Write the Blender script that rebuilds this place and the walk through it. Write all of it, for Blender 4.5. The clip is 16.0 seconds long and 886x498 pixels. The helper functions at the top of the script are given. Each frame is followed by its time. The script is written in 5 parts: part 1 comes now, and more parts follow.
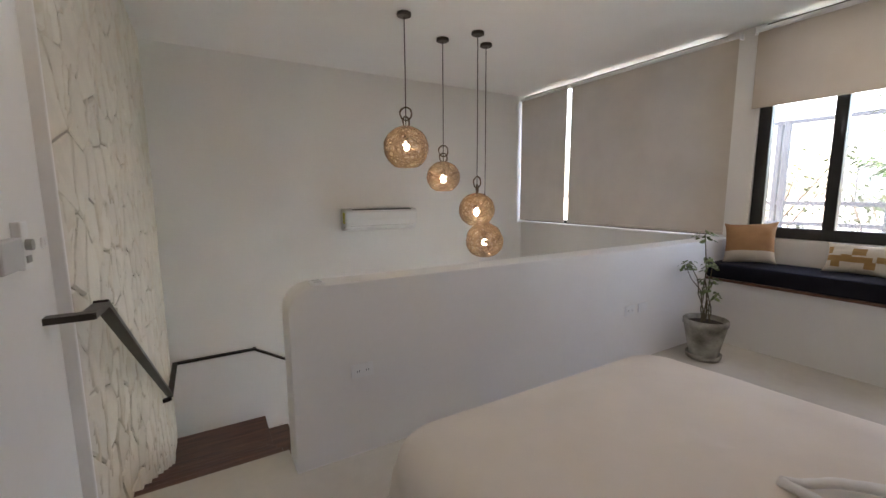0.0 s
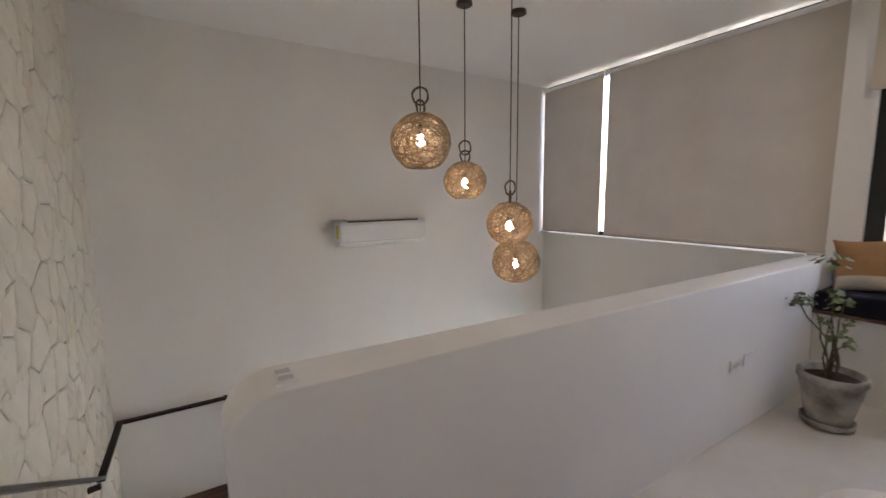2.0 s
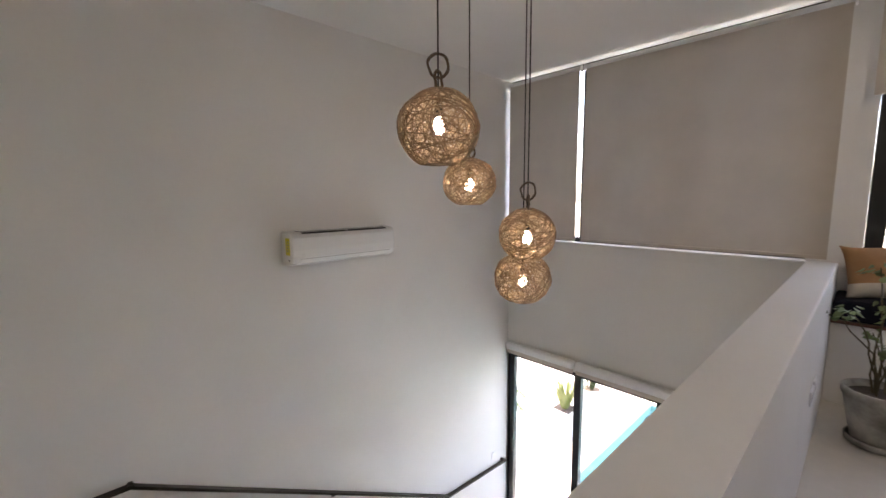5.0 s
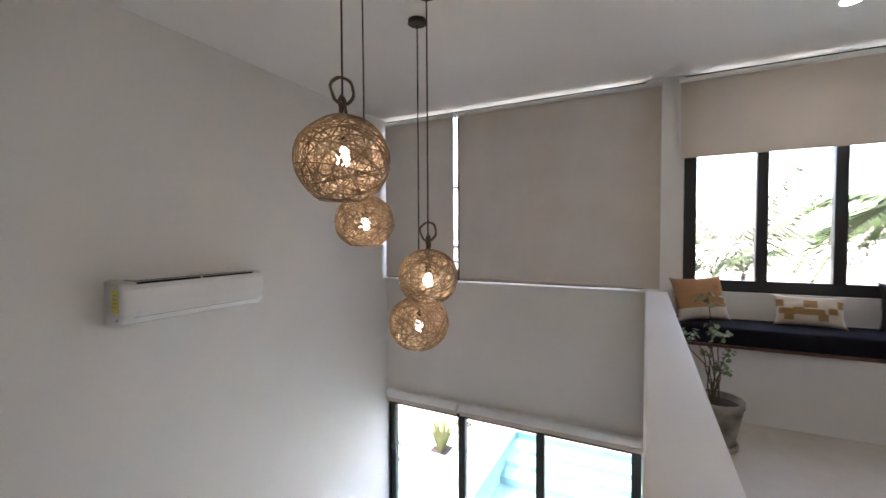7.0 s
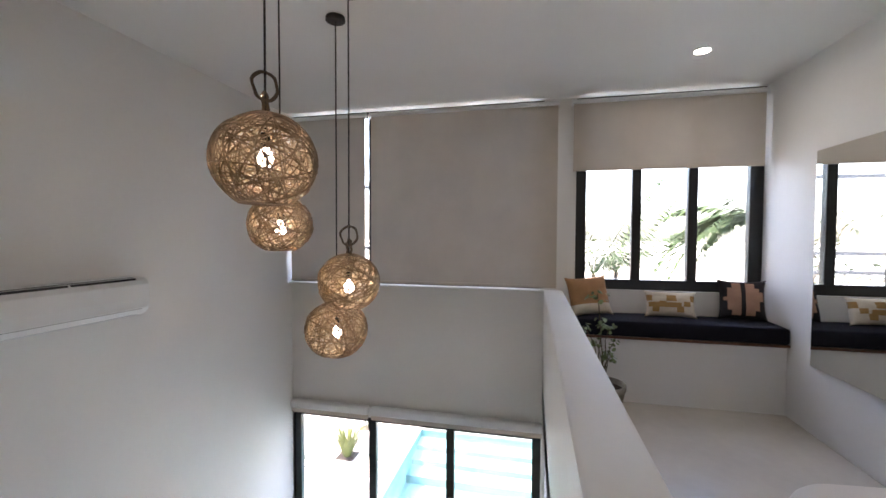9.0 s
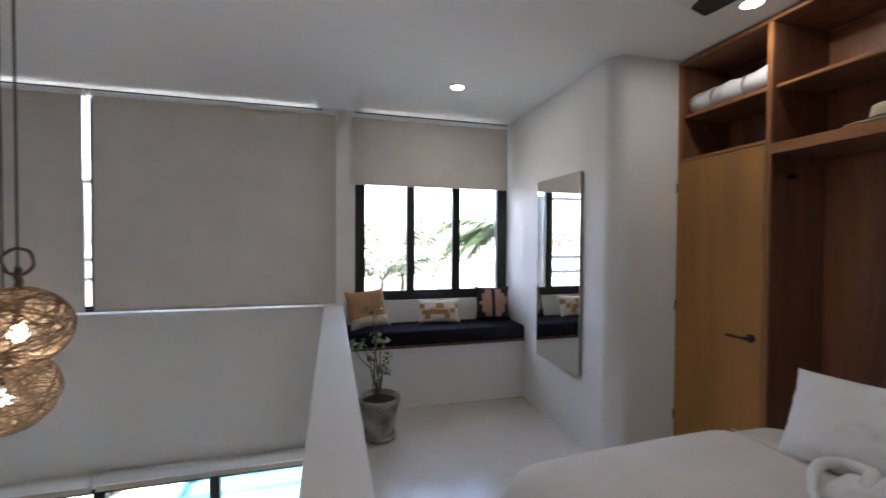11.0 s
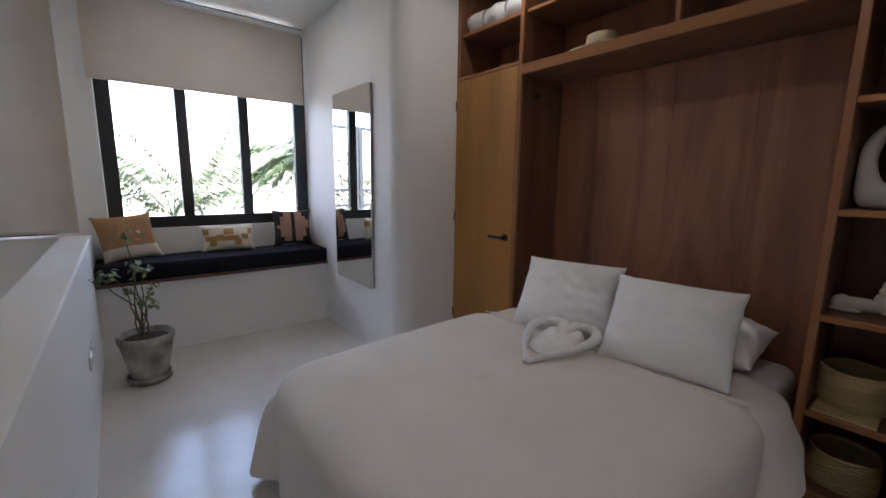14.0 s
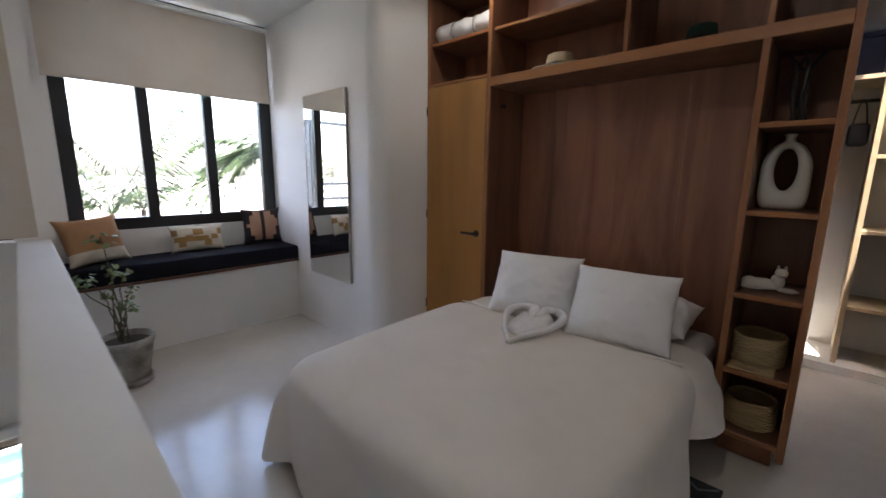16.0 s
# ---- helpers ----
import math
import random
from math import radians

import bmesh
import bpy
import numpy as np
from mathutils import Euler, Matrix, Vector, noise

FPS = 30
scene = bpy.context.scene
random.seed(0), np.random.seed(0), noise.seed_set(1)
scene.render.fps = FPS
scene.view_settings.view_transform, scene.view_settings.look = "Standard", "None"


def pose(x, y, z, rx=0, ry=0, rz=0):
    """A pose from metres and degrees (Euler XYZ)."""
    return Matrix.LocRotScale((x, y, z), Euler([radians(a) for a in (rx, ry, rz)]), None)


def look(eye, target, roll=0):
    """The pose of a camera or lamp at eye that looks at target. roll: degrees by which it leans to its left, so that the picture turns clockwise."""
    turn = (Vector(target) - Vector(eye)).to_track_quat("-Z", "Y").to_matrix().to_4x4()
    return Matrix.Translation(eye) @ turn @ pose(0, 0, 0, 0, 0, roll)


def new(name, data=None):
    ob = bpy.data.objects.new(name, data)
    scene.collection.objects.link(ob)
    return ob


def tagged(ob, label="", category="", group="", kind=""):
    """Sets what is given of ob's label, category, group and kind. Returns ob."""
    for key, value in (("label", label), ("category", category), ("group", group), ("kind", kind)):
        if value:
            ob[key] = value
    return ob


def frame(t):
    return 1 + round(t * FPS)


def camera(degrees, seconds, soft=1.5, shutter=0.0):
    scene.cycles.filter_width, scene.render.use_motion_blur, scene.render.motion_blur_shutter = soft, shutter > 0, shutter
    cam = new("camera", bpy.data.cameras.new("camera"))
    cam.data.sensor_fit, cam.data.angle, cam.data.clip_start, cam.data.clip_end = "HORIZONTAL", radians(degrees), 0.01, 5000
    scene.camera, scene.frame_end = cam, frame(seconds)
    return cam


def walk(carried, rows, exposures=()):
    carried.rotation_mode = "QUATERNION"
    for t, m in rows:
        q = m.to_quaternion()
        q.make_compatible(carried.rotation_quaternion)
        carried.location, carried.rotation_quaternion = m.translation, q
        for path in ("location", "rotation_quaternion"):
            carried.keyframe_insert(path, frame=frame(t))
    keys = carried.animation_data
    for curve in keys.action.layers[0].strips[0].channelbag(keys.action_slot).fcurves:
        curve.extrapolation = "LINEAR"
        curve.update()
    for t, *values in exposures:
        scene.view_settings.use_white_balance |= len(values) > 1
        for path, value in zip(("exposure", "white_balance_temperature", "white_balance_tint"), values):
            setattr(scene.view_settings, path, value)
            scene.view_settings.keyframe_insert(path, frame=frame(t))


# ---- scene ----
cam = camera(95.1, 16.0, shutter=0.4)
PATH = [
    (0, (0.354, 0.376, 1.39), (1.362, 2.082, 1.121), -0.3),
    (0.5, (0.398, 0.474, 1.399), (1.405, 2.181, 1.13), -0.3),
    (1, (0.442, 0.686, 1.403), (1.454, 2.391, 1.136), -0.3),
    (1.5, (0.56, 0.952, 1.392), (1.586, 2.651, 1.144), -0.3),
    (2, (0.65, 1.297, 1.433), (1.68, 2.993, 1.182), -0.6),
    (2.5, (0.622, 1.676, 1.434), (1.654, 3.373, 1.194), -0.3),
    (3, (0.674, 1.994, 1.435), (1.722, 3.68, 1.192), -0.2),
    (3.5, (0.693, 2.124, 1.461), (1.783, 3.782, 1.215), -0.3),
    (5.8, (0.527, 2.308, 1.464), (2.069, 3.571, 1.29), -0.3),
    (6, (0.539, 2.347, 1.477), (2.12, 3.564, 1.339), -0.3),
    (6.5, (0.603, 2.417, 1.472), (2.278, 3.509, 1.393), -0.3),
    (7, (0.596, 2.541, 1.477), (2.384, 3.434, 1.411), -0.3),
    (7.5, (0.563, 2.611, 1.484), (2.424, 3.341, 1.412), -0.4),
    (8, (0.541, 2.645, 1.484), (2.444, 3.257, 1.408), -0.4),
    (8.2, (0.543, 2.653, 1.494), (2.459, 3.22, 1.411), -0.3),
    (10.3, (0.511, 2.618, 1.516), (2.51, 2.584, 1.497), 0.4),
    (10.5, (0.546, 2.569, 1.544), (2.538, 2.389, 1.517), 0.3),
    (11, (0.658, 2.456, 1.596), (2.587, 1.929, 1.556), 0.3),
    (11.5, (0.65, 2.43, 1.544), (2.494, 1.656, 1.518), 0.5),
    (12, (0.559, 2.42, 1.495), (2.317, 1.468, 1.445), 0.6),
    (12.5, (0.541, 2.355, 1.504), (2.229, 1.292, 1.363), 0.6),
    (13, (0.542, 2.275, 1.48), (2.177, 1.136, 1.305), 0.7),
    (13.5, (0.558, 2.203, 1.453), (2.146, 1.01, 1.222), 0.8),
    (14, (0.549, 2.157, 1.401), (2.091, 0.925, 1.077), 0.8),
    (14.5, (0.542, 2.113, 1.378), (2.034, 0.837, 0.991), 0.9),
    (15, (0.524, 2.107, 1.378), (1.96, 0.775, 0.973), 0.9),
    (15.5, (0.5, 2.229, 1.453), (1.836, 0.799, 1.043), 0.8),
    (16, (0.513, 2.48, 1.478), (1.875, 1.062, 1.113), 0.7),
]
walk(cam, [(t, look(eye, target, roll)) for t, eye, target, roll in PATH], exposures=[(0.0, 4.42, 7300, 16), (3.5, 4.31, 7550, 20), (7.0, 4.27, 6950, 17), (8.2, 4.24, 6900, 17), (10.5, 4.12, 6480, 14), (12.5, 4.03, 6320, 14), (16.0, 4.07, 6550, 14)])

# ---- world and sun ----
SUN_TRAVEL = Vector((0.12, -0.30, -0.945)).normalized()
world = bpy.data.worlds.new("sky")
scene.world = world
world.use_nodes = True
wn = world.node_tree.nodes
sky = wn.new("ShaderNodeTexSky")
sky.sky_type = "NISHITA"
sky.sun_disc = False
sky.sun_elevation = math.asin(-SUN_TRAVEL.z)
sky.sun_rotation = math.atan2(-SUN_TRAVEL.x, -SUN_TRAVEL.y)
sky.air_density, sky.dust_density, sky.ozone_density = 1.0, 3.0, 1.0
wn["Background"].inputs["Strength"].default_value = 0.15
world.node_tree.links.new(sky.outputs["Color"], wn["Background"].inputs["Color"])
sun_data = bpy.data.lights.new("sun", "SUN")
sun_data.energy, sun_data.angle, sun_data.color = 1.1, radians(0.5), (1.0, 0.96, 0.9)
sun = new("sun", sun_data)
sun.rotation_mode = "QUATERNION"
sun.rotation_quaternion = SUN_TRAVEL.to_track_quat("-Z", "Y")


# ---- materials ----
def material(name, color, rough=0.6, metal=0.0, scale=3.0, vary=0.06, fine=60.0, bump=0.05, stretch=(1, 1, 1), tint=None, spec=0.5, coat=0.0, island=0.0, piece=0.0, twist=0.0):
    """A two-scale procedural surface: soft blotches, fine grain and relief."""
    m = bpy.data.materials.new(name)
    m.use_nodes = True
    t = m.node_tree
    n, l = t.nodes, t.links
    b = n["Principled BSDF"]
    co = n.new("ShaderNodeTexCoord")
    mp = n.new("ShaderNodeMapping")
    mp.inputs["Scale"].default_value = stretch
    l.new(co.outputs["Object"], mp.inputs["Vector"])
    big = n.new("ShaderNodeTexNoise")
    big.inputs["Scale"].default_value, big.inputs["Detail"].default_value = scale, 4
    big.inputs["Distortion"].default_value = twist
    small = n.new("ShaderNodeTexNoise")
    small.inputs["Scale"].default_value, small.inputs["Detail"].default_value = fine, 3
    l.new(mp.outputs[0], big.inputs["Vector"])
    l.new(mp.outputs[0], small.inputs["Vector"])
    second = tint if tint else tuple(c * (1 - 4 * vary) for c in color)
    ramp = n.new("ShaderNodeMapRange")
    ramp.inputs["From Min"].default_value, ramp.inputs["From Max"].default_value = 0.35, 0.68
    l.new(big.outputs["Fac"], ramp.inputs["Value"])
    mix = n.new("ShaderNodeMix")
    mix.data_type = "RGBA"
    mix.inputs["A"].default_value, mix.inputs["B"].default_value = (*color, 1), (*second, 1)
    l.new(ramp.outputs[0], mix.inputs["Factor"])
    hsv = n.new("ShaderNodeHueSaturation")
    l.new(mix.outputs["Result"], hsv.inputs["Color"])
    val = n.new("ShaderNodeMapRange")
    val.inputs["To Min"].default_value, val.inputs["To Max"].default_value = 1 - 1.5 * vary, 1 + 1.5 * vary
    l.new(small.outputs["Fac"], val.inputs["Value"])
    last = val.outputs[0]
    if island or piece:
        info = n.new("ShaderNodeObjectInfo") if piece else n.new("ShaderNodeNewGeometry")
        r = n.new("ShaderNodeMapRange")
        amount = piece or island
        r.inputs["To Min"].default_value, r.inputs["To Max"].default_value = 1 - amount, 1 + amount
        l.new(info.outputs["Random" if piece else "Random Per Island"], r.inputs["Value"])
        mul = n.new("ShaderNodeMath")
        mul.operation = "MULTIPLY"
        l.new(r.outputs[0], mul.inputs[0])
        l.new(last, mul.inputs[1])
        last = mul.outputs[0]
    l.new(last, hsv.inputs["Value"])
    l.new(hsv.outputs["Color"], b.inputs["Base Color"])
    rr = n.new("ShaderNodeMapRange")
    rr.inputs["To Min"].default_value, rr.inputs["To Max"].default_value = max(rough - 0.08, 0.02), min(rough + 0.08, 1)
    l.new(big.outputs["Fac"], rr.inputs["Value"])
    l.new(rr.outputs[0], b.inputs["Roughness"])
    b.inputs["Metallic"].default_value = metal
    b.inputs["Specular IOR Level"].default_value = spec
    b.inputs["Coat Weight"].default_value = coat
    if bump:
        add = n.new("ShaderNodeMath")
        add.operation = "ADD"
        l.new(big.outputs["Fac"], add.inputs[0])
        l.new(small.outputs["Fac"], add.inputs[1])
        bp = n.new("ShaderNodeBump")
        bp.inputs["Strength"].default_value, bp.inputs["Distance"].default_value = bump * 4, 0.004
        l.new(add.outputs[0], bp.inputs["Height"])
        l.new(bp.outputs[0], b.inputs["Normal"])
    return m


def glow(name, color, strength):
    m = bpy.data.materials.new(name)
    m.use_nodes = True
    b = m.node_tree.nodes["Principled BSDF"]
    b.inputs["Base Color"].default_value = (*color, 1)
    b.inputs["Emission Color"].default_value = (*color, 1)
    b.inputs["Emission Strength"].default_value = strength
    return m


def clear_glass(name, tint=(1, 1, 1)):
    m = bpy.data.materials.new(name)
    m.use_nodes = True
    b = m.node_tree.nodes["Principled BSDF"]
    b.inputs["Base Color"].default_value = (*tint, 1)
    b.inputs["Roughness"].default_value = 0.0
    b.inputs["IOR"].default_value = 1.45
    b.inputs["Transmission Weight"].default_value = 1.0
    return m


def cloth_through(name, color, share):
    """A thin cloth that lets part of the light through."""
    m = material(name, color, 0.9, vary=0.02, fine=600, bump=0.03)
    n, l = m.node_tree.nodes, m.node_tree.links
    tr = n.new("ShaderNodeBsdfTranslucent")
    tr.inputs["Color"].default_value = (*color, 1)
    mx = n.new("ShaderNodeMixShader")
    mx.inputs[0].default_value = share
    l.new(n["Principled BSDF"].outputs[0], mx.inputs[1])
    l.new(tr.outputs[0], mx.inputs[2])
    l.new(mx.outputs[0], n["Material Output"].inputs["Surface"])
    return m


PLASTER = material("white_plaster", (0.83, 0.815, 0.785), 0.55, scale=1.2, vary=0.012, fine=35, bump=0.03)
CEILING = material("ceiling_paint", (0.83, 0.815, 0.785), 0.7, scale=0.9, vary=0.01, fine=40, bump=0.02)
FLOOR = material("polished_cement", (0.64, 0.60, 0.53), 0.17, spec=0.42, scale=1.6, vary=0.035, fine=14, bump=0.012, tint=(0.56, 0.52, 0.46))
STONE = material("whitewashed_stone", (0.68, 0.635, 0.545), 0.88, scale=5, vary=0.04, fine=45, bump=0.12, tint=(0.63, 0.585, 0.5), piece=0.045)
MORTAR = material("lime_mortar", (0.67, 0.625, 0.535), 0.9, scale=4, vary=0.04, fine=50, bump=0.12, tint=(0.6, 0.53, 0.42))
# near-black brown that paints the shade deep in the open stone joints
JOINT = material("open_joint_shade", (0.05, 0.036, 0.024), 0.95, scale=9, vary=0.08, fine=60, bump=0.2)
TREAD = material("red_wood_tread", (0.17, 0.065, 0.036), 0.35, scale=2.5, vary=0.09, fine=30, bump=0.03, stretch=(1, 9, 9), tint=(0.075, 0.028, 0.018), coat=0.15)
WOOD = material("cedar_ply", (0.205, 0.092, 0.05), 0.42, scale=1.7, vary=0.06, fine=28, bump=0.03, stretch=(7, 7, 0.7), tint=(0.15, 0.064, 0.034))
BACK = material("mahogany_panel", (0.35, 0.148, 0.078), 0.38, scale=1.5, vary=0.09, fine=22, bump=0.025, stretch=(3.2, 3.2, 0.42), tint=(0.17, 0.068, 0.039), piece=0.06, twist=1.3)
EDGE = material("cedar_edging", (0.36, 0.155, 0.055), 0.4, scale=2, vary=0.06, fine=30, bump=0.03, stretch=(0.8, 8, 8), tint=(0.28, 0.115, 0.042))
UPRIGHT = material("cedar_upright", (0.34, 0.145, 0.052), 0.4, scale=2, vary=0.06, fine=30, bump=0.03, stretch=(8, 8, 0.8), tint=(0.26, 0.105, 0.04))
DOORWOOD = material("honey_door_veneer", (0.48, 0.225, 0.055), 0.4, scale=1.4, vary=0.04, fine=26, bump=0.02, stretch=(6, 6, 0.5), tint=(0.37, 0.175, 0.045))
PALEWOOD = material("pale_pine", (0.55, 0.42, 0.26), 0.5, scale=2, vary=0.05, fine=30, bump=0.03, stretch=(8, 8, 0.8))
BLACK = material("black_aluminium", (0.018, 0.018, 0.02), 0.4, vary=0.05, fine=80, bump=0.01)
RAILM = material("dark_bronze_rail", (0.045, 0.036, 0.03), 0.38, metal=0.6, vary=0.05, fine=50, bump=0.015)
GREY = material("grey_metal_frame", (0.06, 0.063, 0.07), 0.45, metal=0.3, vary=0.04, fine=40, bump=0.01)
BLIND = cloth_through("blind_cloth", (0.61, 0.54, 0.46), 0.016)
WHITEPL = material("white_plastic", (0.82, 0.82, 0.81), 0.3, vary=0.008, fine=90, bump=0.004)
GREYPL = material("grey_plastic", (0.34, 0.33, 0.31), 0.4, vary=0.02, fine=90, bump=0.005)
LIGHTPL = material("light_grey_plastic", (0.58, 0.57, 0.56), 0.4, vary=0.02, fine=90, bump=0.005)
# dark plastic of the lamp sockets; also paints the shade inside slots
DARKPL = material("dark_plastic_slot_shade", (0.03, 0.03, 0.03), 0.6, vary=0.03, bump=0.0)
LABEL = material("yellow_label", (0.75, 0.66, 0.04), 0.5, vary=0.02, bump=0.0)
LINEN = material("cream_linen", (0.78, 0.72, 0.655), 0.9, scale=4, vary=0.015, fine=420, bump=0.05)
SHEET = material("white_sheet", (0.8, 0.79, 0.78), 0.9, scale=4, vary=0.012, fine=380, bump=0.05)
PILLOW = material("white_cotton", (0.86, 0.85, 0.845), 0.92, scale=5, vary=0.012, fine=420, bump=0.06)
TERRY = material("white_terry", (0.86, 0.85, 0.845), 0.95, scale=30, vary=0.02, fine=330, bump=0.16)
NAVY = material("navy_canvas", (0.012, 0.0125, 0.021), 0.95, spec=0.2, scale=4, vary=0.06, fine=500, bump=0.06)
MUSTARD = material("tan_wool", (0.41, 0.22, 0.10), 0.95, scale=6, vary=0.04, fine=260, bump=0.12)
CREAMW = material("cream_wool", (0.66, 0.58, 0.47), 0.95, scale=6, vary=0.03, fine=260, bump=0.12)
OCHRE = material("ochre_weave", (0.4, 0.235, 0.085), 0.95, scale=6, vary=0.04, fine=260, bump=0.12)
PINK = material("dusty_pink_weave", (0.43, 0.245, 0.165), 0.95, scale=6, vary=0.04, fine=260, bump=0.12)
CHAR = material("charcoal_weave", (0.025, 0.022, 0.024), 0.95, scale=6, vary=0.06, fine=260, bump=0.12)
FIBRE = cloth_through("pale_fibre", (0.62, 0.52, 0.39), 0.5)
ROPE = material("vine_rope", (0.36, 0.27, 0.195), 0.85, scale=14, vary=0.07, fine=160, bump=0.14, island=0.25, tint=(0.28, 0.2, 0.14))
DARKROPE = material("dark_vine_rope", (0.16, 0.11, 0.07), 0.85, scale=14, vary=0.07, fine=160, bump=0.14)
CORD = material("brown_cord", (0.055, 0.042, 0.034), 0.8, vary=0.05, bump=0.02)
CANOPY = material("bronze_canopy", (0.06, 0.045, 0.036), 0.45, metal=0.5, vary=0.04, bump=0.01)
BULB = glow("warm_bulb", (1.0, 0.86, 0.68), 6.5)
SPOT = glow("spot_disc", (1.0, 0.95, 0.88), 9.0)
CEMENT = material("stained_cement_pot", (0.46, 0.435, 0.385), 0.85, scale=7, vary=0.06, fine=60, bump=0.12, tint=(0.14, 0.13, 0.11))
SOIL = material("soil", (0.05, 0.035, 0.024), 0.95, scale=20, vary=0.1, fine=90, bump=0.2)
STEM = material("plant_stem", (0.12, 0.1, 0.055), 0.8, scale=20, vary=0.06, bump=0.1)
LEAF = material("succulent_leaf", (0.12, 0.165, 0.06), 0.5, scale=8, vary=0.08, fine=40, bump=0.03, island=0.3, tint=(0.17, 0.22, 0.1))
PALM = material("palm_leaf", (0.024, 0.045, 0.014), 0.75, spec=0.2, scale=3, vary=0.08, fine=30, bump=0.03, island=0.35, tint=(0.036, 0.058, 0.02))
GRASSY = material("yellow_green_blade", (0.13, 0.15, 0.035), 0.7, scale=3, vary=0.08, fine=30, bump=0.03, island=0.3)
TREEL = material("tree_leaf", (0.04, 0.055, 0.02), 0.6, scale=3, vary=0.08, fine=30, bump=0.03, island=0.4)
BARK = material("bark", (0.12, 0.09, 0.065), 0.9, scale=9, vary=0.08, fine=40, bump=0.2)
CERAMIC = material("matte_white_ceramic", (0.7, 0.655, 0.58), 0.7, scale=10, vary=0.02, fine=120, bump=0.05)
STRAW = material("straw_hat", (0.56, 0.45, 0.3), 0.8, scale=12, vary=0.05, fine=200, bump=0.12)
RIBBON = material("black_ribbon", (0.02, 0.02, 0.022), 0.7, vary=0.05, bump=0.03)
GREENF = material("dark_green_felt", (0.02, 0.045, 0.035), 0.95, scale=12, vary=0.05, fine=200, bump=0.1)
BASKET = material("woven_palm_basket", (0.5, 0.37, 0.19), 0.8, scale=14, vary=0.06, fine=90, bump=0.14, stretch=(1, 1, 4), island=0.1)
RUG = material("dark_rug", (0.04, 0.045, 0.05), 0.95, scale=8, vary=0.06, fine=220, bump=0.12)
RUGLINE = material("grey_rug_line", (0.2, 0.21, 0.22), 0.95, scale=8, vary=0.05, fine=220, bump=0.12)
DECK = material("white_pool_deck", (0.56, 0.535, 0.48), 0.8, scale=1.5, vary=0.06, fine=18, bump=0.05)
POOLT = material("pool_plaster", (0.2, 0.4, 0.41), 0.6, scale=2, vary=0.04, fine=20, bump=0.02)
WHITEB = material("white_render", (0.5, 0.49, 0.465), 0.8, scale=0.6, vary=0.02, fine=12, bump=0.04)
GROUND = material("dry_ground", (0.4, 0.36, 0.28), 0.9, scale=0.4, vary=0.05, fine=6, bump=0.1)
FANM = material("dark_fan_blade", (0.035, 0.03, 0.027), 0.45, vary=0.05, fine=40, bump=0.02)
MIRROR = bpy.data.materials.new("mirror_silver")
MIRROR.use_nodes = True
MIRROR.node_tree.nodes["Principled BSDF"].inputs["Metallic"].default_value = 1.0
MIRROR.node_tree.nodes["Principled BSDF"].inputs["Roughness"].default_value = 0.015
MIRROR.node_tree.nodes["Principled BSDF"].inputs["Base Color"].default_value = (0.86, 0.88, 0.87, 1)
GLASS = clear_glass("window_glass")
FARGLASS = material("far_glazing", (0.42, 0.5, 0.52), 0.08, scale=0.5, vary=0.03, bump=0.0)
WATER = clear_glass("pool_water", (0.78, 0.93, 0.94))


# ---- mesh helpers ----
def box(bm, x0, y0, z0, x1, y1, z1, bevel=0.0, seg=2):
    vs = [bm.verts.new(p) for p in ((x0, y0, z0), (x1, y0, z0), (x1, y1, z0), (x0, y1, z0), (x0, y0, z1), (x1, y0, z1), (x1, y1, z1), (x0, y1, z1))]
    fs = [bm.faces.new([vs[i] for i in f]) for f in ((3, 2, 1, 0), (4, 5, 6, 7), (0, 1, 5, 4), (1, 2, 6, 5), (2, 3, 7, 6), (3, 0, 4, 7))]
    if bevel:
        edges = list({e for f in fs for e in f.edges})
        bmesh.ops.bevel(bm, geom=edges, offset=bevel, segments=seg, affect="EDGES", profile=0.5)
    return bm


def solid(*dims, bevel=0.0, seg=2):
    return box(bmesh.new(), *dims, bevel=bevel, seg=seg)


def lathe(bm, profile, seg=32, cx=0.0, cy=0.0, wobble=0.0):
    """Turn a profile of (radius, height) about the vertical; radius 0 closes an end."""
    rings = []
    for r, z in profile:
        if r <= 1e-6:
            rings.append([bm.verts.new((cx, cy, z))])
        else:
            ring = []
            for i in range(seg):
                a = 2 * math.pi * i / seg
                rad = r * (1 + wobble * noise.noise((math.cos(a) * 2, math.sin(a) * 2, z * 6)))
                ring.append(bm.verts.new((cx + rad * math.cos(a), cy + rad * math.sin(a), z)))
            rings.append(ring)
    for a, b in zip(rings, rings[1:]):
        for i in range(seg):
            j = (i + 1) % seg
            if len(a) == 1 and len(b) > 1:
                bm.faces.new((a[0], b[j], b[i]))
            elif len(b) == 1 and len(a) > 1:
                bm.faces.new((a[i], a[j], b[0]))
            elif len(a) > 1:
                bm.faces.new((a[i], a[j], b[j], b[i]))
    return bm


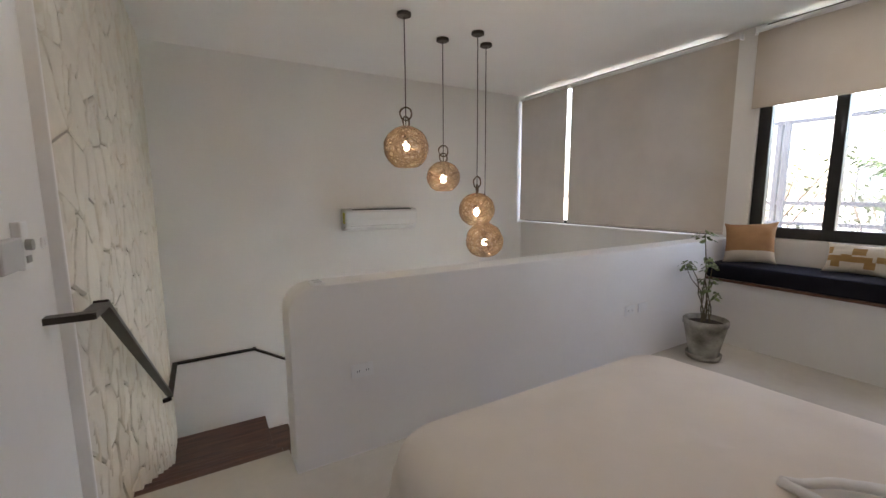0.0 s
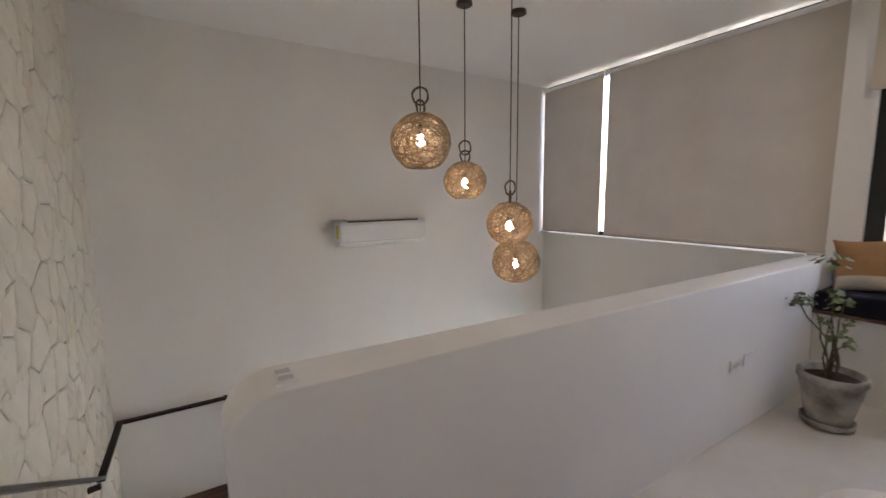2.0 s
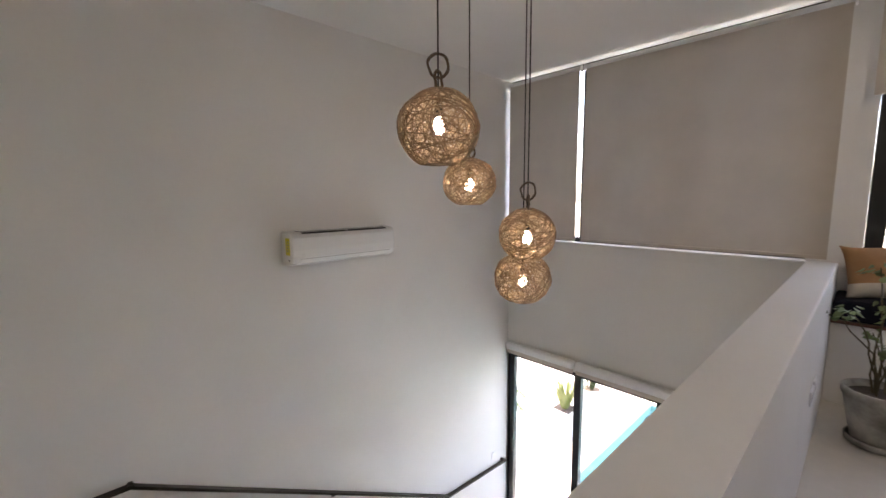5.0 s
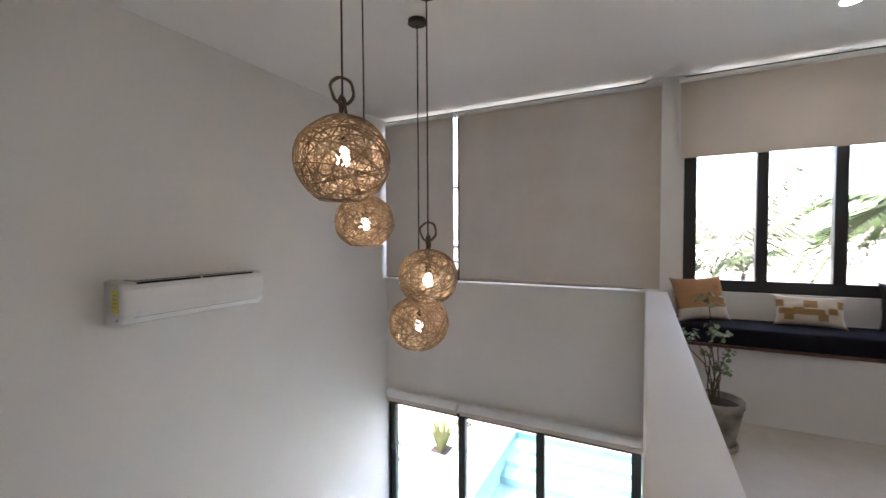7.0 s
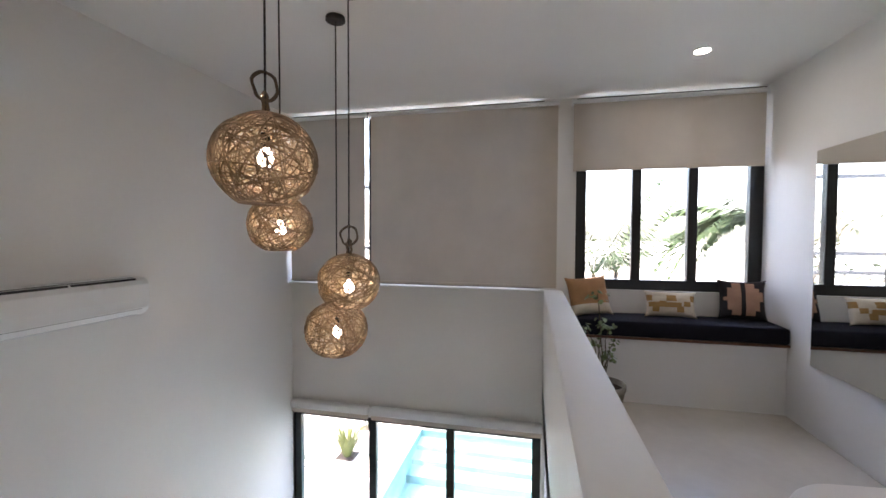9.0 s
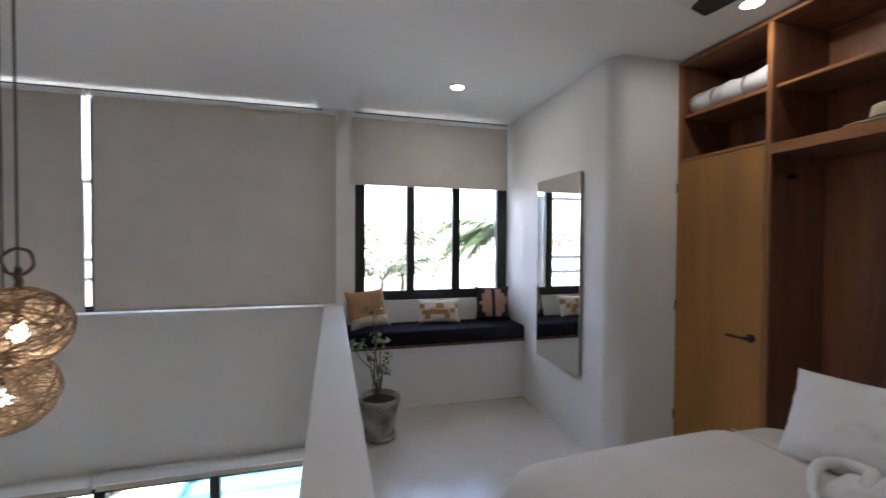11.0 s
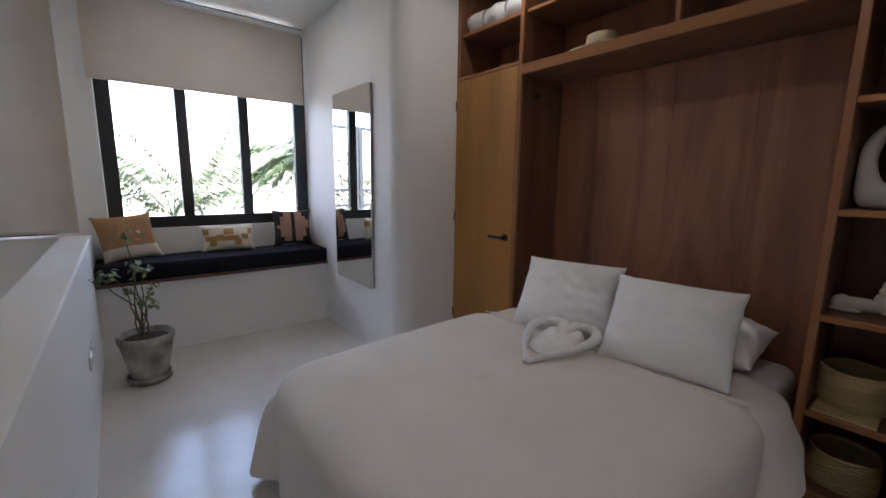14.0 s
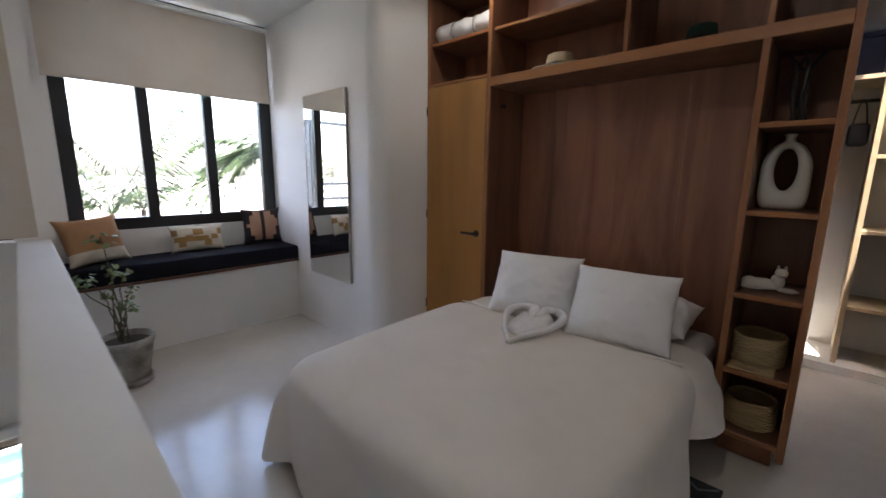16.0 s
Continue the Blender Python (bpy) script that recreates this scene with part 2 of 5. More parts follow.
def tube(bm, points, radius, sides=6, taper=1.0, closed=False):
    """A round tube along points."""
    pts = [Vector(p) for p in points]
    n = len(pts)
    rings = []
    side = None
    for i, p in enumerate(pts):
        if closed:
            d = pts[(i + 1) % n] - pts[i - 1]
        else:
            d = pts[min(i + 1, n - 1)] - pts[max(i - 1, 0)]
        d.normalize()
        if side is None:
            side = d.orthogonal().normalized()
        side = (side - d * side.dot(d))
        side = side.normalized() if side.length > 1e-6 else d.orthogonal().normalized()
        up = d.cross(side)
        r = radius * (1 + (taper - 1) * i / max(n - 1, 1))
        rings.append([bm.verts.new(p + side * (r * math.cos(2 * math.pi * k / sides)) + up * (r * math.sin(2 * math.pi * k / sides))) for k in range(sides)])
    pairs = list(zip(rings, rings[1:])) + ([(rings[-1], rings[0])] if closed else [])
    for a, b in pairs:
        for k in range(sides):
            bm.faces.new((a[k], a[(k + 1) % sides], b[(k + 1) % sides], b[k]))
    if not closed:
        bm.faces.new(rings[0][::-1])
        bm.faces.new(rings[-1])
    return bm


def bar(bm, a, b, w, h):
    """A flat bar from a to b, w wide across and h high."""
    a, b = Vector(a), Vector(b)
    d = (b - a).normalized()
    side = d.cross(Vector((0, 0, 1)))
    side = side.normalized() if side.length > 1e-4 else Vector((1, 0, 0))
    up = side.cross(d).normalized()
    vs = [bm.verts.new(p + side * (sx * w / 2) + up * (sz * h / 2)) for p in (a, b) for sx, sz in ((-1, -1), (1, -1), (1, 1), (-1, 1))]
    for f in ((0, 1, 2, 3), (7, 6, 5, 4), (0, 4, 5, 1), (1, 5, 6, 2), (2, 6, 7, 3), (3, 7, 4, 0)):
        bm.faces.new([vs[i] for i in f])
    return bm


def prism(bm, outline, z0, z1):
    """A solid from a flat outline (x, y), counter-clockwise, between two heights."""
    lo = [bm.verts.new((x, y, z0)) for x, y in outline]
    hi = [bm.verts.new((x, y, z1)) for x, y in outline]
    n = len(outline)
    bm.faces.new(lo[::-1])
    bm.faces.new(hi)
    for i in range(n):
        j = (i + 1) % n
        bm.faces.new((lo[i], lo[j], hi[j], hi[i]))
    return bm


def part(name, bm, mat, parent=None, label="", smooth=False):
    me = bpy.data.meshes.new(name)
    bmesh.ops.recalc_face_normals(bm, faces=bm.faces[:])
    bm.to_mesh(me)
    bm.free()
    me.materials.append(mat)
    if smooth:
        me.polygons.foreach_set("use_smooth", [True] * len(me.polygons))
    ob = new(name, me)
    if parent:
        ob.parent = parent
    return tagged(ob, label)


def thing(name, at, label, category, group="", kind="", turn=0.0):
    ob = new(name)
    ob.empty_display_size = 0.1
    ob.matrix_world = pose(*at, 0, 0, turn)
    ob.matrix_basis = pose(*at, 0, 0, turn)
    return tagged(ob, label, category, group, kind)


def structure(name, bm, mat, label, category, smooth=False):
    return tagged(part(name, bm, mat, smooth=smooth), label, category, "", "structure")


# ---- the shell of the place ----
XE, XW, YN, YS, TOP, LOW = 4.85, -0.1, 5.46, -2.25, 2.90, -3.05
HALF_S, HALF_N, HALF_TOP, HALF_W = 2.352, 2.54, 0.945, 0.67
STAIR_Y, LAND_Y, LAND_Z, LAND_X = 2.585, 4.685, -1.27, 0.81
GOING = 0.30

# the upper floor ends at the stairs and at the half wall
bm = bmesh.new()
prism(bm, [(XW, YS), (XE, YS), (XE, HALF_N), (HALF_W, HALF_N), (HALF_W, STAIR_Y), (XW, STAIR_Y)], -0.28, 0.0)
structure("floor", bm, FLOOR, "glossy cream polished cement floor of the loft bedroom", "floor")
structure("floor_lower", solid(XW - 0.2, HALF_N - 0.2, LOW - 0.2, XE + 0.2, YN, LOW), FLOOR, "cream polished cement floor of the lower room", "floor")

# ceiling with an unseen slot, added so that sun reaches the closet
bm = bmesh.new()
SK = (0.06, -1.55, 0.40, -0.85)
box(bm, XW - 0.2, YS - 0.2, TOP, SK[0], YN + 0.2, TOP + 0.25)
box(bm, SK[2], YS - 0.2, TOP, XE + 0.25, YN + 0.2, TOP + 0.25)
box(bm, SK[0], YS - 0.2, TOP, SK[2], SK[1], TOP + 0.25)
box(bm, SK[0], SK[3], TOP, SK[2], YN + 0.2, TOP + 0.25)
structure("ceiling", bm, CEILING, "smooth white painted ceiling", "ceiling")

structure("wall_north", solid(XW - 0.2, YN, LOW, XE + 0.2, YN + 0.2, TOP), PLASTER, "tall smooth white plaster wall over two storeys", "wall")
structure("wall_south", solid(XW - 0.2, YS - 0.2, -0.28, XE + 0.2, YS, TOP), PLASTER, "white plaster wall behind the open closet", "wall")
bm = bmesh.new()
box(bm, XW - 0.2, YS, -0.28, XW, 2.23, TOP)
structure("wall_west", bm, PLASTER, "white plaster wall beside the stairs", "wall")
structure("stone_return", solid(XW - 0.01, 2.214, -0.0, -0.06, 2.2295, TOP, bevel=0.004), PLASTER, "plaster return at the end of the stone facing", "trim")
structure("wall_stair_west", solid(XW - 0.2, 2.23, LOW, XW - 0.02, YN, TOP), MORTAR, "rubble wall behind whitewashed stone facing", "wall")
structure("wall_lower_south", solid(XW - 0.1, HALF_N - 0.2, LOW, XE, HALF_N - 0.03, -0.281), PLASTER, "white plaster wall under the loft", "wall")

# east wall round the two upper windows and the lower sliding door
WA = (2.55, 5.46, 0.955, 2.90)
WB = (0.56, 2.235, 0.972, 2.90)
DR = (2.55, 5.46, LOW, -0.598)
T = 0.2
bm = bmesh.new()
box(bm, XE, YS - 0.2, LOW, XE + T, WB[0], TOP)
box(bm, XE, WB[0], -0.5, XE + T, WB[1], WB[2])
box(bm, XE, WB[1], -0.5, XE + T, WA[0], TOP)
box(bm, XE, WB[0], LOW, XE + T, DR[0], -0.5)
box(bm, XE, DR[0], DR[3], XE + T, YN, WA[2])
box(bm, XE, YN, LOW, XE + T, YN + 0.2, TOP)
structure("wall_east", bm, PLASTER, "white plaster wall with black framed windows", "wall")

# wall block of the mirror with a soft rounded corner
R = 0.13
out = [(XE, -0.5), (XE, 0.56), (3.07 + R, 0.56)]
for i in range(1, 13):
    a = math.pi / 2 + i * math.pi / 24
    out.append((3.07 + R + R * math.cos(a), 0.56 - R + R * math.sin(a)))
out += [(3.07, -0.5)]
structure("wall_mirror", prism(bmesh.new(), out[::-1], 0.0, TOP), PLASTER, "white plaster wall with a rounded corner", "wall", smooth=False)

# half wall with a rounded upper corner, soft arrises
out = [(XE, -0.3), (XE, HALF_TOP)]
r = 0.12
for i in range(9):
    a = math.pi / 2 + i * math.pi / 16
    out.append((HALF_W + r + r * math.cos(a), HALF_TOP - r + r * math.sin(a)))
out += [(HALF_W, -0.3)]
bm = bmesh.new()
va = [bm.verts.new((x, HALF_S, z)) for x, z in out]
vb = [bm.verts.new((x, HALF_N, z)) for x, z in out]
bm.faces.new(va)
bm.faces.new(vb[::-1])
for i in range(len(out)):
    j = (i + 1) % len(out)
    bm.faces.new((va[j], va[i], vb[i], vb[j]))
edges = [e for e in bm.edges if abs(e.verts[0].co.y - e.verts[1].co.y) < 1e-5 and min(v.co.z for v in e.verts) > -0.29 or (abs(e.verts[0].co.x - HALF_W) < 1e-4 and abs(e.verts[1].co.x - HALF_W) < 1e-4 and abs(e.verts[0].co.y - e.verts[1].co.y) < 1e-5)]
bmesh.ops.bevel(bm, geom=edges, offset=0.012, segments=3, affect="EDGES", profile=0.5)
structure("wall_half", bm, PLASTER, "white plaster half wall guarding the loft edge", "half wall")
structure("slab_edge", solid(HALF_W, HALF_N - 0.03, -0.28, XE, HALF_N, -0.3 + 0.0), PLASTER, "white plaster edge of the loft floor", "trim")

# stairs: first flight down north, landing, second flight down east
stairs = thing("stairs", (0, STAIR_Y, LAND_Z), "dark red-brown wooden stairs turning at a landing", "stairs", kind="structure")
O = Vector((0, STAIR_Y, LAND_Z))
n1, n2 = 8, 10
h1, h2 = -LAND_Z / n1, (LAND_Z - LOW) / n2
for i in range(1, n1):
    y, z = STAIR_Y + (i - 1) * GOING, -i * h1
    part("tread", solid(XW + 0.005, y - 0.02 - O.y, z - 0.045 - O.z, HALF_W + 0.005, y + GOING + 0.002 - O.y, z - O.z, bevel=0.005), TREAD, stairs)
    part("riser", solid(XW + 0.005, y - O.y, z - 0.0 - O.z + 0.002, HALF_W + 0.005, y + 0.02 - O.y, z + h1 - 0.047 - O.z), TREAD, stairs)
part("landing", solid(XW + 0.005, LAND_Y - 0.02 - O.y, -0.05, LAND_X + 0.02, YN - 0.003 - O.y, 0.0, bevel=0.005), TREAD, stairs)
for i in range(1, n2):
    x, z = LAND_X + (i - 1) * 0.27, -i * h2
    part("tread", solid(x - 0.02, LAND_Y - O.y, z - 0.045, x + 0.272, YN - 0.003 - O.y, z, bevel=0.005), TREAD, stairs)
    part("riser", solid(x, LAND_Y - O.y, z + 0.002, x + 0.02, YN - 0.004 - O.y, z + h2 - 0.052), TREAD, stairs)
# plain core that carries the second flight and the wall beside the first
bm = bmesh.new()
for i in range(1, n2):
    x, z = LAND_X + (i - 1) * 0.27, LAND_Z - i * h2
    box(bm, x, LAND_Y + 0.02, LOW, x + 0.268, YN, z - 0.047)
box(bm, XW, LAND_Y + 0.02, LOW, LAND_X - 0.002, YN, LAND_Z - 0.052)
structure("stair_core", bm, PLASTER, "white plaster body under the stairs", "stairs")

# ---- handrail on the stone wall and the tall wall ----
rail = thing("handrail", (0.03, 2.03, 0.97), "dark bronze flat metal handrail following the stairs", "handrail")
O = Vector((0.03, 2.03, 0.97))
pts = [(XW + 0.003, 2.08, 1.0), (0.008, 2.08, 1.0), (0.008, 2.28, 0.99), (-0.02, 4.63, -0.41), (-0.02, 5.42, -0.405), (0.76, 5.42, -0.4), (3.66, 5.42, -2.08), (4.76, 5.42, -2.14)]
for a, b in zip(pts, pts[1:]):
    d = (Vector(b) - Vector(a)).normalized() * 0.02
    part("rail_bar", bar(bmesh.new(), Vector(a) - O - d, Vector(b) - O + d * 0.9, 0.045, 0.022), RAILM, rail)
for p, q in (((0.0, 4.5, -0.385), (-0.10, 4.5, -0.4)), ((0.76, 5.42, -0.4), (0.76, 5.455, -0.4)), ((2.2, 5.42, -1.25), (2.2, 5.458, -1.27)), ((3.66, 5.42, -2.09), (3.66, 5.458, -2.09)), ((4.72, 5.42, -2.12), (4.72, 5.458, -2.12))):
    part("bracket", bar(bmesh.new(), Vector(p) - O, Vector(q) - O, 0.03, 0.03), RAILM, rail)


# ---- windows and sliding door ----
def framed(name, label, y0, y1, z0, z1, mullions, side, foot, mull, depth=0.07, category="window", head=0.022):
    x = XE + 0.03
    w = thing(name, (x, (y0 + y1) / 2, z0), label, category, kind="structure")
    c = (y0 + y1) / 2
    a, b, h = y0 - c + 0.002, y1 - c - 0.002, z1 - z0 - 0.002
    bm = bmesh.new()
    box(bm, 0, a, 0.002, depth, a + side[0], h)
    box(bm, 0, b - side[1], 0.002, depth, b, h)
    box(bm, 0.001, a + side[0], 0.002, depth - 0.001, b - side[1], foot)
    box(bm, 0.001, a + side[0], h - head, depth - 0.001, b - side[1], h)
    part("window_frame", bm, BLACK, w)
    prev = a + side[0]
    stops = sorted(m - c for m in mullions)
    for m in stops:
        part("mullion", solid(-0.004, m - mull / 2, foot, depth + 0.004, m + mull / 2, h - head, bevel=0.004), BLACK, w)
    edges = [prev] + stops + [b - side[1]]
    for i, (p, q) in enumerate(zip(edges, edges[1:])):
        lo = p + (mull / 2 if i else 0)
        hi = q - (mull / 2 if i < len(stops) else 0)
        g = part("pane", solid(depth / 2 - 0.003, lo, foot, depth / 2 + 0.003, hi, h - head), GLASS, w)
        g.visible_shadow = False
    return w


framed("window_1", "wide black aluminium framed window behind lowered blinds", *WA, [4.46, 3.5], (0.05, 0.05), 0.05, 0.06)
framed("window_2", "black aluminium framed sliding window above the seat", *WB, [1.657, 1.153], (0.113, 0.10), 0.10, 0.084)
door = framed("door_1", "black aluminium framed sliding glass door to the pool", *DR, [4.45, 3.53], (0.09, 0.09), 0.08, 0.09, category="sliding door", head=0.06)
part("pull_handle", tube(bmesh.new(), [(-0.004, 1.36, 1.02), (-0.04, 1.36, 1.04), (-0.04, 1.36, 1.2), (-0.004, 1.36, 1.22)], 0.008), BLACK, door)


def roller_blind(y0, y1, z0, z1, label, group):
    w = thing("roller_blind", (4.80, (y0 + y1) / 2, z0), label, "blind", group)
    c, h = (y1 - y0) / 2, z1 - z0
    bm = bmesh.new()
    n = 26
    rows = []
    for k in range(n + 1):
        z = 0.012 + (h - 0.03) * k / n
        rows.append([bm.verts.new((0.004 * math.sin(3 * u / c) * (1 - k / n), u, z)) for u in [(-c + 2 * c * i / 20) for i in range(21)]])
    for a, b in zip(rows, rows[1:]):
        for i in range(20):
            bm.faces.new((a[i], a[i + 1], b[i + 1], b[i]))
    part("cloth", bm, BLIND, w, "grey-beige blind cloth", smooth=True)
    part("bottom_bar", solid(-0.008, -c, -0.012, 0.008, c, 0.016, bevel=0.003), BLIND, w)
    bm = bmesh.new()
    tube(bm, [(0.0, -c - 0.01, h + 0.002), (0.0, c + 0.01, h + 0.002)], 0.022, 16)
    part("roller_tube", bm, WHITEPL, w)
    for s in (-1, 1):
        part("bracket", solid(-0.03, s * (c + 0.012) - 0.004, h - 0.035, 0.048, s * (c + 0.012) + 0.004, h + 0.03, bevel=0.003), WHITEPL, w)
    return w


roller_blind(4.50, 5.43, 0.985, 2.838, "narrow grey-beige roller blind, lowered over the window", "roller blinds")
roller_blind(2.42, 4.43, 0.985, 2.838, "wide grey-beige roller blind, lowered over the window", "roller blinds")
roller_blind(0.60, 2.27, 2.165, 2.838, "grey-beige roller blind half raised above the seat", "roller blinds")
# chains hang at the blind edges
for y in (4.465,):
    c = thing("blind_chain", (4.795, y, 1.0), "thin dark bead chain of the blind", "blind chain")
    part("chain", tube(bmesh.new(), [(0, 0, 0.0), (0, 0.004, 0.9), (0, 0, 1.86)], 0.004), CORD, c)

structure("window_sill", solid(4.778, 2.541, 0.932, XE - 0.001, YN - 0.002, 0.953, bevel=0.004), PLASTER, "thin white sill under the lowered blinds", "sill")

# folded blind cassettes over the sliding door
for y0, y1 in ((4.46, 5.44), (2.53, 4.44)):
    w = thing("raised_blind", (4.79, (y0 + y1) / 2, -0.593), "white roller blind rolled up above the sliding door", "blind", "raised blinds")
    c = (y1 - y0) / 2
    part("cassette", solid(-0.035, -c, 0.052, 0.058, c, 0.15, bevel=0.028, seg=4), WHITEPL, w)
    part("rolled_cloth", solid(-0.012, -c + 0.01, 0.0, 0.02, c - 0.01, 0.06, bevel=0.008), BLIND, w)

# ---- seat in the window nook ----
seat = thing("window_seat", (4.62, 1.45, 0), "built-in white window seat with a dark wood board", "bench", kind="structure")
part("seat_base", solid(-0.17, -0.888, 0.0, 0.228, 0.9, 0.582), PLASTER, seat)
part("seat_board", solid(-0.215, -0.887, 0.583, 0.229, 0.899, 0.608, bevel=0.004), TREAD, seat, "dark red wood board")
cush = thing("seat_cushion", (4.62, 1.45, 0.609), "dark navy canvas cushion along the window seat", "cushion")
bm = solid(-0.228, -0.882, 0.0, 0.222, 0.896, 0.138, bevel=0.022, seg=4)
bmesh.ops.subdivide_edges(bm, edges=[e for e in bm.edges if e.calc_length() > 0.3], cuts=14, use_grid_fill=True)
for v in bm.verts:
    v.co.z += 0.008 * noise.noise((v.co.x * 3, v.co.y * 2.2, 1.7)) * (v.co.z > 0.05)
part("pad", bm, NAVY, cush, smooth=True)
bm = bmesh.new()
tube(bm, [(-0.222, -0.87, 0.128), (-0.222, 0.87, 0.128)], 0.005)
part("piping", bm, NAVY, cush)


def cushion_mesh(w, h, t, seed, keep=None, n=22, crinkle=0.0):
    """A filled cushion, w wide (y), h high (z), t thick (x), corners pulled out; keep picks the cells of one colour."""
    bm = bmesh.new()
    ears = 0.115 if w < 0.5 else 0.06
    blunt = 0.0 if w < 0.5 else 0.012
    grids = []
    for side in (1, -1):
        g = {}
        for i in range(n + 1):
            for j in range(n + 1):
                u, v = i / n * 2 - 1, j / n * 2 - 1
                pinch = 1 - ears * (1 - abs(u) ** 3) * abs(v) ** 4
                pin2 = 1 - ears * (1 - abs(v) ** 3) * abs(u) ** 4
                fill = (max(0, 1 - abs(u) ** 2.6) * max(0, 1 - abs(v) ** 2.6)) ** (0.5 if w < 0.5 else 0.66)
                x = side * t / 2 * fill + 0.012 * noise.noise((u * 2 + seed, v * 2, side * 1.3)) * fill
                x += 0.006 * noise.noise((u * 5 + seed, v * 5, side * 2.1)) * fill
                rim = max(abs(u), abs(v))
                if crinkle:
                    x += side * crinkle * fill * (0.35 + rim ** 3) * (noise.noise((u * 4 + 2.5 * v + seed, v * 3 - u, side)) + 0.6 * noise.noise((u * 9 + seed, v * 7 + u * 3, side * 3)))
                    pinch += 0.9 * crinkle * noise.noise((u * 5, seed, 2.0)) * abs(v) ** 3
                    pin2 += 0.9 * crinkle * noise.noise((v * 5, seed, 7.0)) * abs(u) ** 3
                tuck = 1 - blunt * (abs(u) * abs(v)) ** 5
                g[i, j] = (x, u * w / 2 * pin2 * tuck, v * h / 2 * pinch * tuck)
        grids.append(g)
    cache = {}

    def vert(s, i, j):
        k = (s, i, j) if 0 < i < n and 0 < j < n else (0, i, j)
        if k not in cache:
            cache[k] = bm.verts.new(grids[s][i, j])
        return cache[k]

    for s in (0, 1):
        for i in range(n):
            for j in range(n):
                if keep and not keep((i + 0.5) / n, (j + 0.5) / n, s):
                    continue
                q = [vert(s, i, j), vert(s, i + 1, j), vert(s, i + 1, j + 1), vert(s, i, j + 1)]
                bm.faces.new(q if s == 0 else q[::-1])
    return bm


def soft_pillow(name, m, w, h, t, seed, colours, label, category, group="", n=22, crinkle=0.006):
    ob = new(name)
    ob.empty_display_size = 0.1
    ob.matrix_basis = m
    tagged(ob, label, category, group)
    for nm, mat, keep in colours:
        part(nm, cushion_mesh(w, h, t, seed, keep, n, crinkle), mat, ob, smooth=True)
    return ob


def stepped(u, v):
    return abs(u - 0.5) * 1.1 + abs(v - 0.5) * 0.9 + 0.06 * (int(u * 11) % 2)


SEAT_Z = 0.748
soft_pillow("throw_pillow", pose(4.66, 2.125, SEAT_Z + 0.18, -5, 22, 12), 0.41, 0.4, 0.17, 1,
            [("tan_face", MUSTARD, lambda u, v, s: v > 0.26), ("cream_face", CREAMW, lambda u, v, s: v <= 0.26)],
            "tan wool throw pillow with a cream lower band", "pillow", "seat pillows")
soft_pillow("throw_pillow", pose(4.70, 1.39, SEAT_Z + 0.12, 0, 16, -4), 0.45, 0.25, 0.13, 2,
            [("cream_face", CREAMW, lambda u, v, s: not (0.2 < v < 0.8 and (int(u * 7) + int(v * 5)) % 3 == 0 or (0.3 < u < 0.95 and 0.35 < v < 0.55))),
             ("ochre_pattern", OCHRE, lambda u, v, s: 0.2 < v < 0.8 and (int(u * 7) + int(v * 5)) % 3 == 0 or (0.3 < u < 0.95 and 0.35 < v < 0.55))],
            "small cream lumbar pillow with an ochre woven pattern", "pillow", "seat pillows")


def pink(u, v):
    k = int(u * 11) / 11.0
    return 0.08 < v < 0.93 and abs(k - 0.45) < 0.42 - 0.36 * abs(int(v * 9) / 9.0 - 0.45) * 1.6 and abs(u - 0.5) > 0.05


soft_pillow("throw_pillow", pose(4.70, 0.80, SEAT_Z + 0.185, 0, 14, -10), 0.38, 0.37, 0.14, 3,
            [("black_face", CHAR, lambda u, v, s: not pink(u, v)), ("pink_pattern", PINK, lambda u, v, s: pink(u, v))],
            "black throw pillow with a stepped dusty pink pattern", "pillow", "seat pillows")

# ---- mirror on the rounded wall ----
mir = thing("wall_mirror_panel", (3.778, 0.562, 0.532), "tall frameless rectangular mirror leaning on the white wall", "mirror")
part("mirror_backing", solid(-0.338, 0.0, 0.0, 0.338, 0.02, 1.615), GREYPL, mir)
part("mirror_glass", solid(-0.341, 0.0205, -0.003, 0.341, 0.026, 1.618, bevel=0.002), MIRROR, mir)

# ---- cedar wall unit round the bed ----
F, B = 0.03, -0.42
XA, XB, XC, XD, XF = 3.068, 2.445, 2.415, 0.85, 0.525
unit = thing("cedar_wall_unit", (1.8, B, 0.0), "cedar wall unit with open shelves round the bed alcove", "wall unit")
U = Vector((1.8, B, 0.0))


def ub(name, x0, y0, z0, x1, y1, z1, mat, parent=None, label="", bevel=0.003):
    return part(name, solid(x0 - U.x, y0 - U.y, z0 - U.z, x1 - U.x, y1 - U.y, z1 - U.z, bevel=bevel, seg=1), mat, parent or unit, label)


def board(name, x0, y0, z0, x1, y1, z1, edge):
    """A dark veneered board with a lighter solid strip along its front."""
    b = ub(name, x0, y0, z0, x1, y1 - 0.016, z1, WOOD)
    part("edging", solid(x0 - U.x, y1 - 0.0155 - U.y, z0 - U.z, x1 - U.x, y1 - U.y, z1 - U.z, bevel=0.0025, seg=1), edge, b, "lighter cedar edging strip")
    return b


